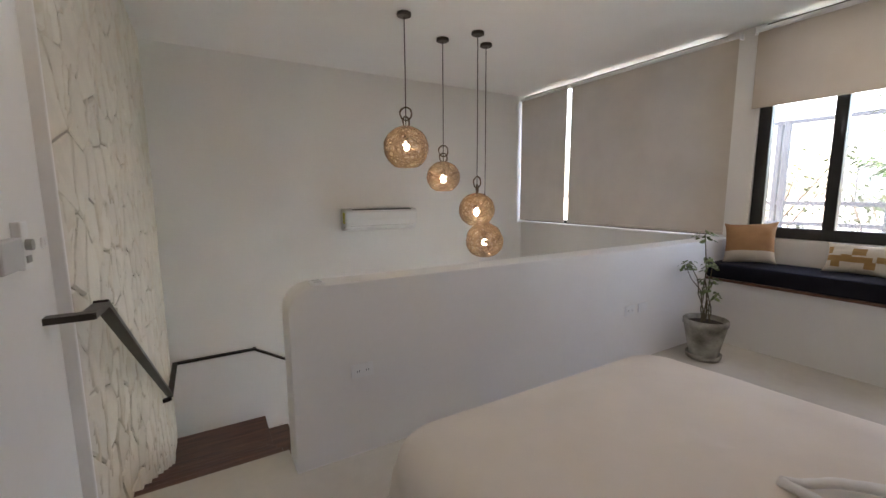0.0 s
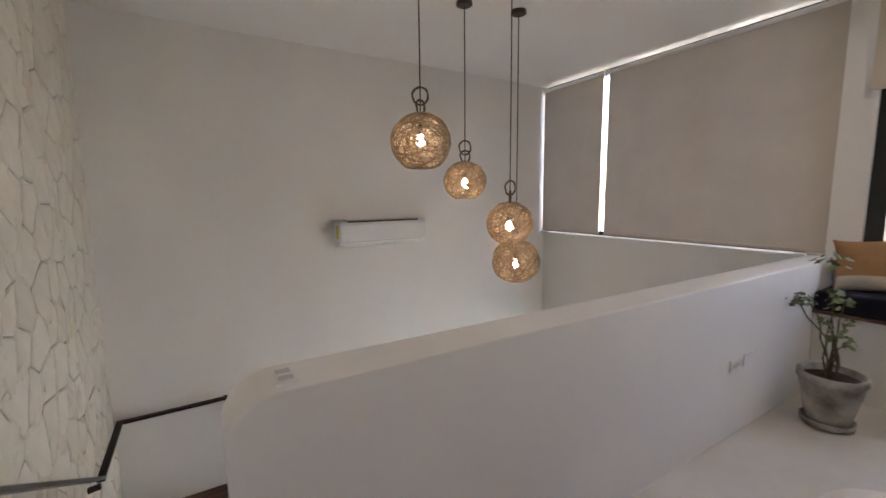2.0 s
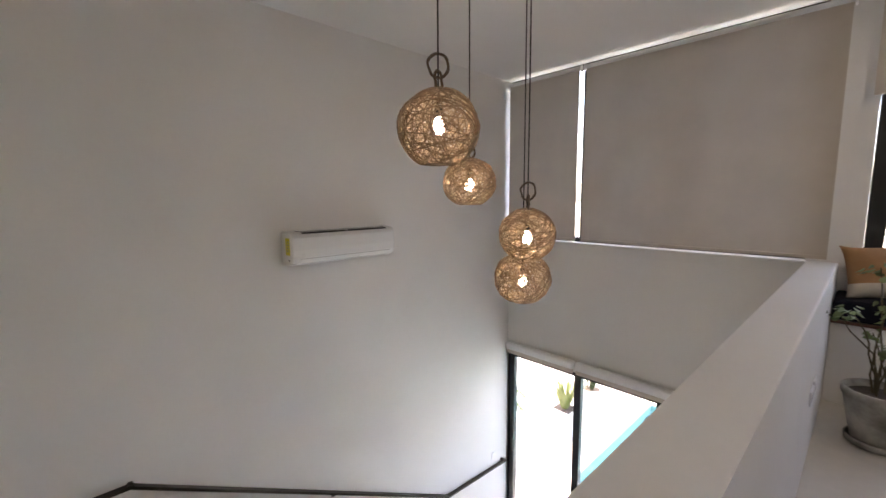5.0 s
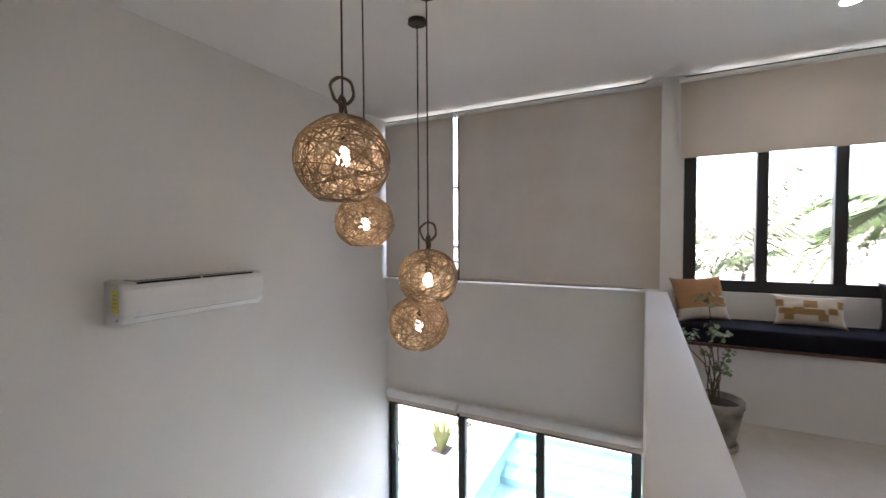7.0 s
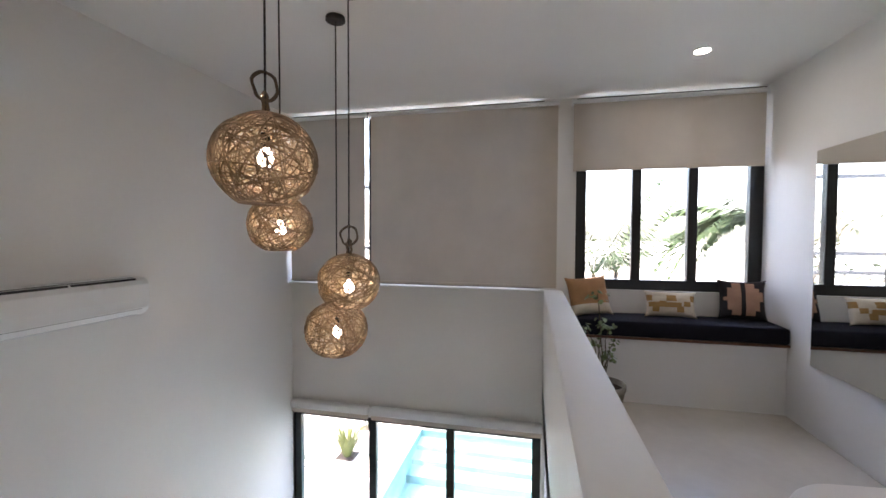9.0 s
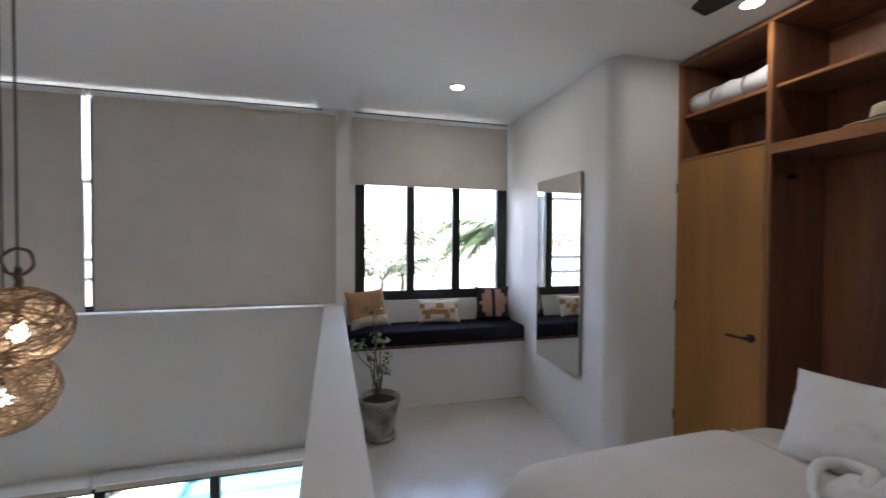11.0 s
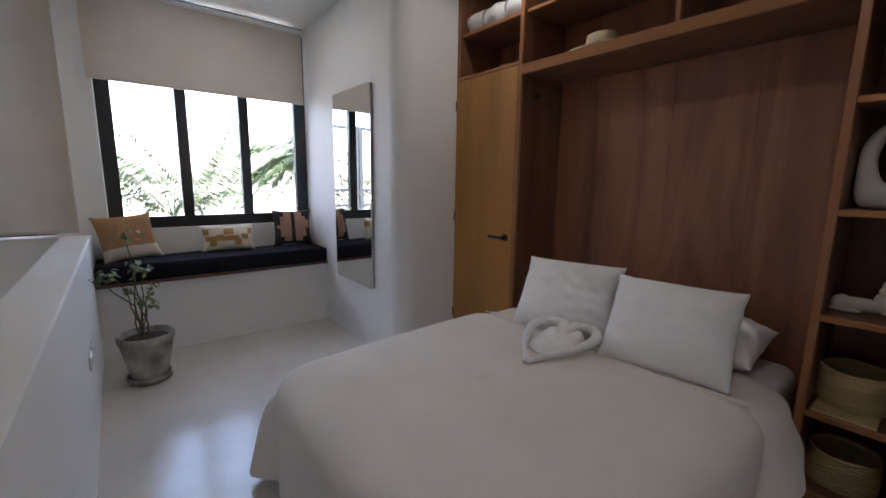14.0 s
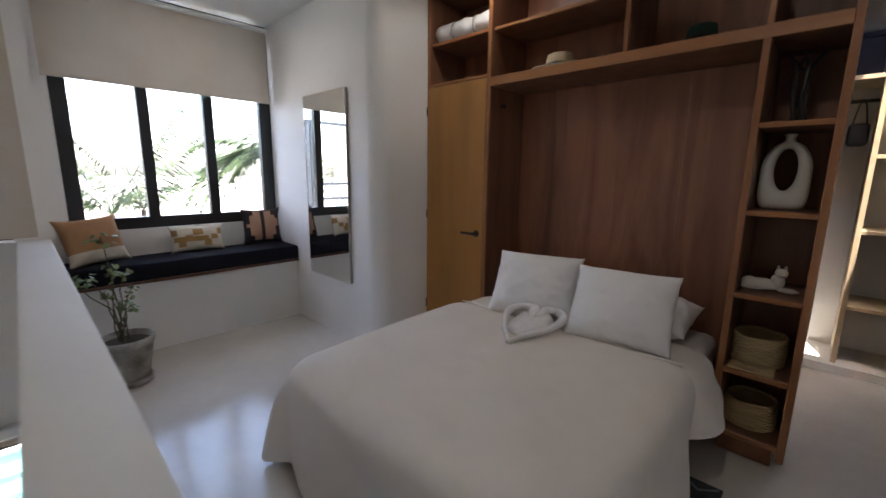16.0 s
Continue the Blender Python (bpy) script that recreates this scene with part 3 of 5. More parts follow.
ub("back_panel", XF, B - 0.02, 0.0, XA, B, 2.86, BACK, label="dark mahogany back panel")
for a, b in zip((XD, 1.23, 1.64, 2.03), (1.23, 1.64, 2.03, XC - 0.002)):
    ub("alcove_panel", a + 0.0006, B + 0.001, 0.0, b - 0.0006, B + 0.012, 2.1, BACK, bevel=0.0008)
board("upright", XA - 0.022, B, 0.0, XA, F - 0.002, 2.86, UPRIGHT)
board("upright", XC, B, 0.0, XB, F + 0.002, 2.86, UPRIGHT)
board("upright", XD - 0.03, B, 0.1, XD, F + 0.002, 2.14, UPRIGHT)
board("upright", XF, B, 0.08, XF + 0.032, F + 0.002, 2.86, UPRIGHT)
board("header", XF + 0.032, B, 2.103, XC, F + 0.004, 2.163, EDGE)
board("top_board", XF, B, 2.862, XA, F, 2.886, EDGE)
board("divider", 1.465, B, 2.164, 1.49, F - 0.004, 2.862, UPRIGHT)
board("divider", XD - 0.03, B, 2.164, XD - 0.006, F - 0.004, 2.862, UPRIGHT)
board("shelf", 1.49, B, 2.482, XC, F - 0.03, 2.503, EDGE)
board("shelf", XB, B, 2.486, XA - 0.022, F - 0.03, 2.508, EDGE)
board("shelf", XB, B, 2.17, XA - 0.022, F - 0.002, 2.192, EDGE)
for z in (1.732, 1.32, 0.905, 0.50, 0.155):
    board("shelf", XF + 0.032, B, z - 0.025, XD - 0.03, F - 0.004, z, EDGE)
ub("plinth", XF + 0.05, B, 0.0, XD - 0.04, F - 0.08, 0.128, BACK)
dleaf = ub("cabinet_door", XB + 0.004, F - 0.022, 0.02, XA - 0.005, F, 2.166, DOORWOOD, label="honey-coloured flush veneer door, closed")
hb = bmesh.new()
tube(hb, [(2.508 - U.x, F - U.y, 1.02), (2.508 - U.x, F + 0.045 - U.y, 1.02)], 0.013, 10)
tube(hb, [(2.498 - U.x, F + 0.045 - U.y, 1.02), (2.563 - U.x, F + 0.047 - U.y, 1.021), (2.628 - U.x, F + 0.045 - U.y, 1.019)], 0.0095, 8)
lathe(hb, [(0.0, -0.001), (0.026, 0.0), (0.026, 0.006), (0, 0.007)], 20, 0, 0)
vs = [v for v in hb.verts if v.co.length < 0.04]
bmesh.ops.transform(hb, matrix=Matrix.Translation((2.508 - U.x, F - U.y, 1.02)) @ Matrix.Rotation(-math.pi / 2, 4, "X"), verts=vs)
part("door_handle", hb, BLACK, dleaf, "black lever handle")
for z in (0.3, 1.1, 1.95):
    hg = bmesh.new()
    tube(hg, [(XA - 0.004 - U.x, F + 0.004 - U.y, z), (XA - 0.004 - U.x, F + 0.004 - U.y, z + 0.07)], 0.005)
    part("hinge", hg, BLACK, dleaf)
# small black hook inside the alcove
hook = thing("alcove_hook", (2.40, -0.12, 1.98), "small black round knob inside the alcove", "knob")
part("knob", tube(bmesh.new(), [(0.014, 0, 0), (-0.012, 0, 0)], 0.018, 14), BLACK, hook)

# ---- bed ----
bed = thing("bed", (1.645, 0.63, 0.0), "made double bed with cream linen duvet hanging over its sides", "bed")
BX, BY = 0.66, 1.0


def duvet(x0, x1, y0, y1, top, hem, out, mat, name, label, seed, crown=0.0):
    """Draped cover: flat top, rounded edge, folds that widen to the hem."""
    bm = bmesh.new()

    def foot_sag(y):
        return 0.045 * max(0.0, (y - y0) / (y1 - y0)) ** 2 if y1 > 0.5 else 0.0

    def outline(seg=16):
        pts = []
        r = 0.19 if y1 > 0.5 else 0.165
        cs = [(x1 - r, y1 - r, 0), (x0 + r, y1 - r, 1), (x0 + 0.165, y0 + 0.165, 2), (x1 - 0.165, y0 + 0.165, 3)]
        for cx, cy, q in cs:
            rr = r if q < 2 else 0.165
            for i in range(seg + 1):
                a = q * math.pi / 2 + i / seg * math.pi / 2
                pts.append(((cx, cy), (math.cos(a), math.sin(a)), rr))
        return pts

    base = outline()
    # fill long sides
    ring = []
    for i, p in enumerate(base):
        q = base[(i + 1) % len(base)]
        ring.append(p)
        a = (p[0][0] + p[1][0] * p[2], p[0][1] + p[1][1] * p[2])
        b = (q[0][0] + q[1][0] * q[2], q[0][1] + q[1][1] * q[2])
        d = math.hypot(b[0] - a[0], b[1] - a[1])
        cnt = int(d / 0.045)
        for k in range(1, cnt):
            f = k / cnt
            cx, cy = a[0] + (b[0] - a[0]) * f, a[1] + (b[1] - a[1]) * f
            nx, ny = p[1][0] * (1 - f) + q[1][0] * f, p[1][1] * (1 - f) + q[1][1] * f
            ring.append(((cx, cy), (nx, ny), 0.0))
    levels = [(-0.14, 0.0), (-0.095, -0.004), (-0.06, -0.012), (-0.03, -0.026), (-0.007, -0.048), (0.006, -0.075), (0.012, -0.105)]
    drop = top - hem
    for k in range(1, 10):
        f = k / 9
        levels.append((0.012 + out * f, -0.105 - (drop - 0.105) * f))
    arc = 0.0
    dist = [0.0]
    for i in range(1, len(ring)):
        pa = ring[i - 1]
        pb = ring[i]
        arc += math.hypot(pb[0][0] + pb[1][0] * pb[2] - pa[0][0] - pa[1][0] * pa[2], pb[0][1] + pb[1][1] * pb[2] - pa[0][1] - pa[1][1] * pa[2])
        dist.append(arc)
    rows = []
    for off, dz in levels:
        f = max(0.0, (-dz - 0.105) / (drop - 0.105))
        row = []
        for (c, nrm, r), s in zip(ring, dist):
            fold = f ** 1.2 * (0.030 * math.sin(s * 9.5 + seed + 1.4 * math.sin(s * 2.3)) + 0.045 * noise.noise((s * 3.1, seed, f)))
            turn = math.degrees(math.atan2(nrm[1], nrm[0]))
            wide = 24 if turn < 58 else 10
            flare = math.exp(-((turn - 58) / wide) ** 2) if r > 0.18 else 0.0
            flare += 0.5 * math.exp(-((turn - 128) / 20) ** 2) if r > 0.18 else 0.0
            e = off + fold + flare * f ** 0.5 * 0.15
            hemw = f * 0.03 * noise.noise((s * 2.0, seed + 5, 0.3))
            row.append(bm.verts.new((c[0] + nrm[0] * (r + e), c[1] + nrm[1] * (r + e), top + dz + hemw - foot_sag(c[1] + nrm[1] * (r + e)) + (0.006 * noise.noise((c[0] * 4, c[1] * 4, seed)) if dz > -0.02 else 0))))
        rows.append(row)
    L = len(ring)
    for a, b in zip(rows, rows[1:]):
        for i in range(L):
            j = (i + 1) % L
            bm.faces.new((a[i], b[i], b[j], a[j]))
    # top surface: shrink the first ring to the centre
    cx, cy = (x0 + x1) / 2, (y0 + y1) / 2
    prev = rows[0]
    for k in range(1, 12):
        f = 1 - k / 12
        cur = []
        for v in rows[0]:
            x, y = cx + (v.co.x - cx) * f, cy + (v.co.y - cy) * f
            cur.append(bm.verts.new((x, y, top + crown * (1 - f * f) - foot_sag(y) + 0.009 * noise.noise((x * 2.6, y * 2.6, seed)) + 0.004 * noise.noise((x * 7, y * 7, seed)))))
        for i in range(L):
            j = (i + 1) % L
            bm.faces.new((prev[i], prev[j], cur[j], cur[i]))
        prev = cur
    c = bm.verts.new((cx, cy, top + crown))
    for i in range(L):
        bm.faces.new((prev[i], prev[(i + 1) % L], c))
    ob = part(name, bm, mat, bed, label, smooth=True)
    return ob


part("mattress", solid(-0.73, -1.03, 0.25, 0.73, 0.95, 0.53, bevel=0.06, seg=4), SHEET, bed, "white sheeted mattress", smooth=True)
part("bed_frame", solid(-0.70, -1.0, 0.12, 0.70, 0.90, 0.249, bevel=0.01), BACK, bed, "low dark wooden bed frame")
for sx in (-0.58, 0.58):
    for sy in (-0.9, 0.82):
        part("leg", solid(sx - 0.035, sy - 0.035, 0.0, sx + 0.035, sy + 0.035, 0.121), BACK, bed)
duvet(-0.78, 0.79, -0.34, 1.06, 0.586, 0.085, 0.025, LINEN, "duvet", "cream linen duvet with soft folds", 2.0, crown=0.025)
duvet(-0.79, 0.79, -0.70, -0.22, 0.556, 0.29, 0.085, LINEN, "turned_sheet", "cream turned-back sheet hanging at the bed side", 7.0)
for k, (yy, rr, low) in enumerate(((-0.322, 0.0085, 0.026), (-0.268, 0.004, 0.005))):
    top = [Vector((-0.7 + 0.07 * q, yy + 0.008 * math.sin(q * 0.9 + k), 0.588 - low + 0.002 * math.sin(q * 1.7))) for q in range(21)]
    part("duvet_fold", tube(bmesh.new(), top, rr, 8), LINEN, bed, "stitched folded edge of the duvet", smooth=True)


def sleeping_pillow(m, seed, label, w=0.62, h=0.42):
    soft_pillow("bed_pillow", m, w, h, 0.235, seed, [("pillowcase", PILLOW, None)], label, "pillow", "bed pillows", 44, 0.016)


sleeping_pillow(pose(1.88, 0.17, 0.755, 0, -32, 90 + 14), 11, "plump white cotton pillow propped on the bed", 0.58, 0.46)
sleeping_pillow(pose(1.30, 0.215, 0.752, 0, -34, 90 + 9), 14, "plump white cotton pillow propped on the bed", 0.56, 0.46)
sleeping_pillow(pose(1.25, -0.16, 0.645, 0, -72, 90 - 4), 17, "white cotton pillow lying behind the others", 0.5, 0.36)


# heart folded from a towel
def smooth_line(points, n):
    out = []
    p = [Vector(q) for q in points]
    p = [p[0] * 2 - p[1]] + p + [p[-1] * 2 - p[-2]]
    for i in range(1, len(p) - 2):
        for k in range(n):
            t = k / n
            a, b, c, d = p[i - 1], p[i], p[i + 1], p[i + 2]
            out.append(0.5 * (2 * b + (c - a) * t + (2 * a - 5 * b + 4 * c - d) * t * t + (3 * b - a - 3 * c + d) * t ** 3))
    out.append(p[-2])
    return out


tw = thing("folded_towel", (1.705, 0.515, 0.596), "white terry towel rolled into a heart shape", "towel", turn=9)
for s in (1, -1):
    line = smooth_line([(s * 0.002, 0.265, 0.014), (s * 0.075, 0.15, 0.028), (s * 0.142, 0.03, 0.04), (s * 0.172, -0.1, 0.052), (s * 0.12, -0.19, 0.06), (s * 0.04, -0.17, 0.062), (s * 0.018, -0.09, 0.04), (s * 0.01, -0.03, 0.012)], 7)
    bm = tube(bmesh.new(), line, 0.013, 14, taper=2.7)
    for v in bm.verts:
        v.co += Vector((noise.noise(v.co * 9), noise.noise(v.co * 9 + Vector((3, 0, 0))), noise.noise(v.co * 9 + Vector((0, 4, 0))))) * 0.011
        v.co += Vector((noise.noise(v.co * 31), noise.noise(v.co * 31 + Vector((3, 0, 0))), noise.noise(v.co * 31 + Vector((0, 4, 0))))) * 0.003
        v.co.z = max(v.co.z, 0.0)
    part("towel_roll", bm, TERRY, tw, smooth=True)
bm = bmesh.new()
bmesh.ops.create_icosphere(bm, subdivisions=4, radius=1.0)
for v in bm.verts:
    q = v.co.copy()
    v.co = Vector((q.x * 0.125, q.y * 0.17 - 0.03, max(0.0, q.z * 0.05 + 0.012 - 0.018 * q.y)))
    v.co.z += 0.016 * noise.noise(v.co * 11) + 0.006 * noise.noise(v.co * 30)
    v.co.z = max(v.co.z, 0.0)
part("towel_middle", bm, TERRY, tw, smooth=True)

# rug corner beside the bed
rug = thing("rug", (0.71, 0.33, 0.0), "dark rug with a pale line pattern under the bed side", "rug")
part("rug_pile", solid(0.0, 0.0, 0.001, 0.9, 1.15, 0.012, bevel=0.004), RUG, rug)
for i in range(9):
    for s in (1, -1):
        part("rug_line", bar(bmesh.new(), (0.09, 0.08 + i * 0.12, 0.0135), (0.09 + s * 0.075, 0.02 + i * 0.12, 0.0135), 0.01, 0.003), RUGLINE, rug)

# ---- woven pendant lamps ----
def pendant(x, y, z, radius, flat, seed, label, lift_bulb=0.0):
    """Canopy, cord, two rope loops, a ball woven of vine, socket and bulb."""
    rnd = random.Random(seed)
    p = thing("pendant_lamp", (x, y, z), label, "pendant lamp", "pendant lamps")
    top = TOP - z
    bm = lathe(bmesh.new(), [(0.0, top), (0.06, top - 0.001), (0.062, top - 0.024), (0.052, top - 0.03), (0.0, top - 0.031)], 28)
    part("canopy", bm, CANOPY, p, smooth=False)
    part("cord", tube(bmesh.new(), [(0, 0, top - 0.03), (0.002, 0, (top + radius) / 2), (0, 0, 0.06 + lift_bulb)], 0.0045, 6), CORD, p)
    for k, (cz, rr, yaw) in enumerate(((radius * flat + 0.04, 0.042, rnd.uniform(0, 180)), (radius * flat + 0.108, 0.05, rnd.uniform(0, 180)))):
        bm = bmesh.new()
        for wob in range(2):
            pts = []
            for i in range(22):
                a = 2 * math.pi * i / 22
                u = rr * (1 + 0.05 * math.sin(3 * a + wob)) * math.cos(a)
                w = rr * 1.1 * math.sin(a)
                pts.append((u * math.cos(radians(yaw)) + 0.004 * wob, u * math.sin(radians(yaw)) + 0.003 * math.sin(5 * a), cz + w))
            tube(bm, pts, 0.0058, 6, closed=True)
        part("rope_loop", bm, DARKROPE, p, "brown twisted rope loop")
    layers = {0: bmesh.new(), 1: bmesh.new()}
    for s in range(114):
        inner = 1 if s % 3 == 2 else 0
        bm = layers[inner]
        axis = Vector((rnd.gauss(0, 1), rnd.gauss(0, 1), rnd.gauss(0, 1))).normalized()
        e1 = axis.orthogonal().normalized()
        e2 = axis.cross(e1)
        off = rnd.uniform(-0.55, 0.55)
        rr = math.sqrt(1 - off * off)
        lift = rnd.uniform(-0.017, -0.010) if inner else rnd.uniform(-0.006, 0.006)
        ph = rnd.uniform(0, 6.28)
        n = 40
        pts = []
        for i in range(n):
            a = 2 * math.pi * i / n
            d = axis * (off + 0.05 * math.sin(2 * a + ph)) + (e1 * math.cos(a) + e2 * math.sin(a)) * rr
            d.normalize()
            r = radius * (1 + lift / radius + 0.012 * math.sin(3 * a + ph) + 0.02 * noise.noise(d * 2.2 + Vector((seed, 0, 0))))
            pts.append((d.x * r, d.y * r, max(d.z * r * flat, -radius * 0.86)))
        tube(bm, pts, rnd.uniform(0.002, 0.0027) if inner else rnd.uniform(0.002, 0.003), 5, closed=True)
    tagged(part("woven_ball", layers[0], ROPE, p, "open ball woven of brown vine", smooth=True), kind="stuff")
    tagged(part("inner_weave", layers[1], FIBRE, p, "pale fibre weave inside the ball", smooth=True), kind="stuff")
    part("socket", lathe(bmesh.new(), [(r, h + lift_bulb) for r, h in ((0.0, 0.075), (0.017, 0.074), (0.019, 0.04), (0.016, 0.022), (0.0, 0.021))], 16), DARKPL, p)
    part("bulb", lathe(bmesh.new(), [(r, h + lift_bulb) for r, h in ((0.0, 0.022), (0.012, 0.02), (0.018, 0.004), (0.029, -0.022), (0.026, -0.042), (0.014, -0.055), (0.0, -0.058))], 18), BULB, p, "lit warm bulb", smooth=True)
    return p


pendant(1.932, 3.672, 1.79, 0.191, 0.95, 1, "large ball pendant lamp woven of brown vine, lit", 0.035)
pendant(2.503, 4.0, 1.562, 0.164, 0.93, 2, "small ball pendant lamp woven of golden brown vine, lit")
pendant(2.709, 3.696, 1.23, 0.172, 0.95, 3, "ball pendant lamp woven of brown vine, lit")
pendant(2.961, 3.905, 0.888, 0.197, 0.94, 4, "low ball pendant lamp woven of brown vine, lit")

# ---- ceiling spots ----
# the third spot, at (0.9, 1.5), is an unseen extra light, added
for x, y in ((3.97, 1.43), (2.37, 0.25), (0.9, 1.5)):
    s = thing("ceiling_spot", (x, y, TOP), "small round recessed ceiling spot, lit", "ceiling light", "ceiling spots")
    part("rim", lathe(bmesh.new(), [(0.052, 0.0), (0.062, -0.001), (0.062, -0.004), (0.052, -0.005), (0.05, -0.001)], 32), WHITEPL, s)
    part("diffuser", lathe(bmesh.new(), [(0.0, -0.0025), (0.05, -0.0022), (0.05, -0.0008)], 32), SPOT, s, "glowing white disc")

# ---- ceiling fan over the bed ----
fan = thing("ceiling_fan", (1.47, 0.93, TOP), "dark ceiling fan with three blades, at rest", "ceiling fan")
part("canopy", lathe(bmesh.new(), [(0.0, 0.0), (0.065, -0.001), (0.06, -0.05), (0.02, -0.065), (0, -0.066)], 24), FANM, fan, smooth=True)
part("rod", tube(bmesh.new(), [(0, 0, -0.06), (0, 0, -0.2)], 0.012, 10), FANM, fan)
part("motor", lathe(bmesh.new(), [(0.0, -0.19), (0.05, -0.195), (0.1, -0.22), (0.1, -0.29), (0.06, -0.32), (0, -0.325)], 28), FANM, fan, smooth=True)
for k in range(3):
    a = radians(-3 + 120 * k)
    bm = bmesh.new()
    up, lo = [], []
    for i in range(10):
        f = i / 9
        d, w = 0.09 + 0.55 * f, 0.05 + 0.03 * math.sin(math.pi * min(1, f * 1.1))
        for s, lst in ((1, up), (-1, lo)):
            lst.append((d, s * w * (0.7 if i == 9 else 1), -0.29 + s * 0.012))
    for zz in (0, 0.008):
        va = [bm.verts.new((p[0] * math.cos(a) - p[1] * math.sin(a), p[0] * math.sin(a) + p[1] * math.cos(a), p[2] + zz)) for p in up + lo[::-1]]
        bm.faces.new(va)
    bm.verts.ensure_lookup_table()
    n = len(bm.verts) // 2
    for i in range(n):
        j = (i + 1) % n
        bm.faces.new((bm.verts[i], bm.verts[j], bm.verts[n + j], bm.verts[n + i]))
    part("blade", bm, FANM, fan)

# ---- air conditioner ----
ac = thing("air_conditioner", (2.352, YN, 0.938), "white split air conditioner on the tall white wall", "air conditioner")
prof = [(0.0, 0.0), (-0.10, 0.0), (-0.165, 0.022), (-0.197, 0.065), (-0.205, 0.13), (-0.2, 0.225), (-0.185, 0.252), (-0.16, 0.268), (0.0, 0.272)]
bm = bmesh.new()
secs = []
for x, k in ((-0.492, 0.9), (-0.484, 0.975), (-0.472, 1.0), (0.472, 1.0), (0.484, 0.975), (0.492, 0.9)):
    secs.append([bm.verts.new((x, y * k - 0.001, 0.136 + (z - 0.136) * (0.5 + k / 2))) for y, z in prof])
for a, b in zip(secs, secs[1:]):
    for i in range(len(prof) - 1):
        bm.faces.new((a[i], a[i + 1], b[i + 1], b[i]))
bm.faces.new(secs[0])
bm.faces.new(secs[-1][::-1])
part("body", bm, WHITEPL, ac)
# solid dark strips on the body stand in for shaded intake slots
for i in range(2):
    part("front_slot_shade", bar(bmesh.new(), (-0.4 + i * 0.41, -0.174, 0.2615), (-0.01 + i * 0.41, -0.174, 0.2615), 0.018, 0.012), DARKPL, ac)
    part("grille_slot_shade", solid(-0.4 + i * 0.41, -0.15, 0.2705, -0.01 + i * 0.41, -0.03, 0.2735), DARKPL, ac, "dark strip for the shade inside the air intake slots")
    for k in range(7):
        part("grille_slat", solid(-0.4 + i * 0.41, -0.146 + k * 0.017, 0.2736, -0.01 + i * 0.41, -0.14 + k * 0.017, 0.2765), WHITEPL, ac)
part("air_flap", solid(-0.42, -0.172, 0.014, 0.42, -0.12, 0.02, bevel=0.002), WHITEPL, ac)
# a grey strip paints the shade of the gap over the flap
part("flap_gap_shade", solid(-0.43, -0.1975, 0.058, 0.43, -0.1935, 0.0605), GREYPL, ac, "grey strip for the shade in the gap above the flap")
part("energy_label", solid(-0.4945, -0.16, 0.09, -0.4915, -0.085, 0.225), LABEL, ac, "yellow label with faint dark lines")
for k in range(4):
    part("label_bar", solid(-0.4955, -0.15, 0.12 + k * 0.024, -0.4946, -0.1 - 0.01 * (k % 2), 0.127 + k * 0.024), GREYPL, ac)
part("indicator", solid(-0.4945, -0.15, 0.04, -0.4915, -0.13, 0.055), GREYPL, ac)


# ---- switches and outlets ----
def plate(name, at, turn, w, h, label, category, buttons=2, slots=False):
    p = thing(name, at, label, category, turn=turn)
    part("cover_plate", solid(-w / 2, -0.009, -h / 2, w / 2, 0.0, h / 2, bevel=0.003), WHITEPL, p)
    for i in range(buttons):
        cx = (i - (buttons - 1) / 2) * w / (buttons + 0.4)
        b = part("rocker", solid(cx - w / (buttons * 3.2), -0.012, -h * 0.3, cx + w / (buttons * 3.2), -0.009, h * 0.3, bevel=0.001), WHITEPL, p)
        # thin dark strips on the face paint the shade of the pin holes
        if slots:
            for sx in (-0.006, 0.006):
                part("slot", solid(cx + sx - 0.0012, -0.0126, -0.006, cx + sx + 0.0012, -0.0121, 0.006), DARKPL, p)
    return p


plate("wall_outlet", (1.02, HALF_S - 0.001, 0.472), 0, 0.12, 0.075, "white double power outlet on the half wall", "outlet", 2, True)
plate("wall_outlet", (3.27, HALF_S - 0.001, 0.45), 0, 0.12, 0.075, "white double power outlet on the half wall", "outlet", 2, True)
plate("wall_outlet", (3.44, HALF_S - 0.001, 0.452), 0, 0.12, 0.075, "white blank plate on the half wall", "outlet", 1)
plate("light_switch", (XW + 0.001, 2.15, 1.243), 90, 0.035, 0.035, "small round white switch beside the thermostat", "switch", 1)
plate("light_switch", (4.55, YN - 0.001, -2.0), 0, 0.07, 0.115, "white switch beside the sliding door", "switch", 1)
plate("ceiling_sensor_plate", (4.72, YN - 0.001, 2.72), 0, 0.06, 0.09, "white blank plate high on the tall wall", "plate", 1)
th = thing("thermostat", (XW + 0.001, 1.85, 1.19), "grey and white control box on the wall by the stairs", "control box")
part("housing", solid(0.0, -0.1, 0.005, 0.03, 0.04, 0.09, bevel=0.006), LIGHTPL, th)
part("front", solid(0.0, 0.062, -0.005, 0.022, 0.12, 0.13, bevel=0.004), WHITEPL, th)
part("dial", tube(bmesh.new(), [(0.022, 0.09, 0.065), (0.036, 0.09, 0.065)], 0.016, 18), GREYPL, th)
part("key", solid(0.022, 0.074, 0.015, 0.026, 0.106, 0.035, bevel=0.001), GREYPL, th)
# little control lying on the half wall
rc = thing("double_switch", (0.825, 2.435, HALF_TOP), "small white double switch plate lying on the half wall", "switch")
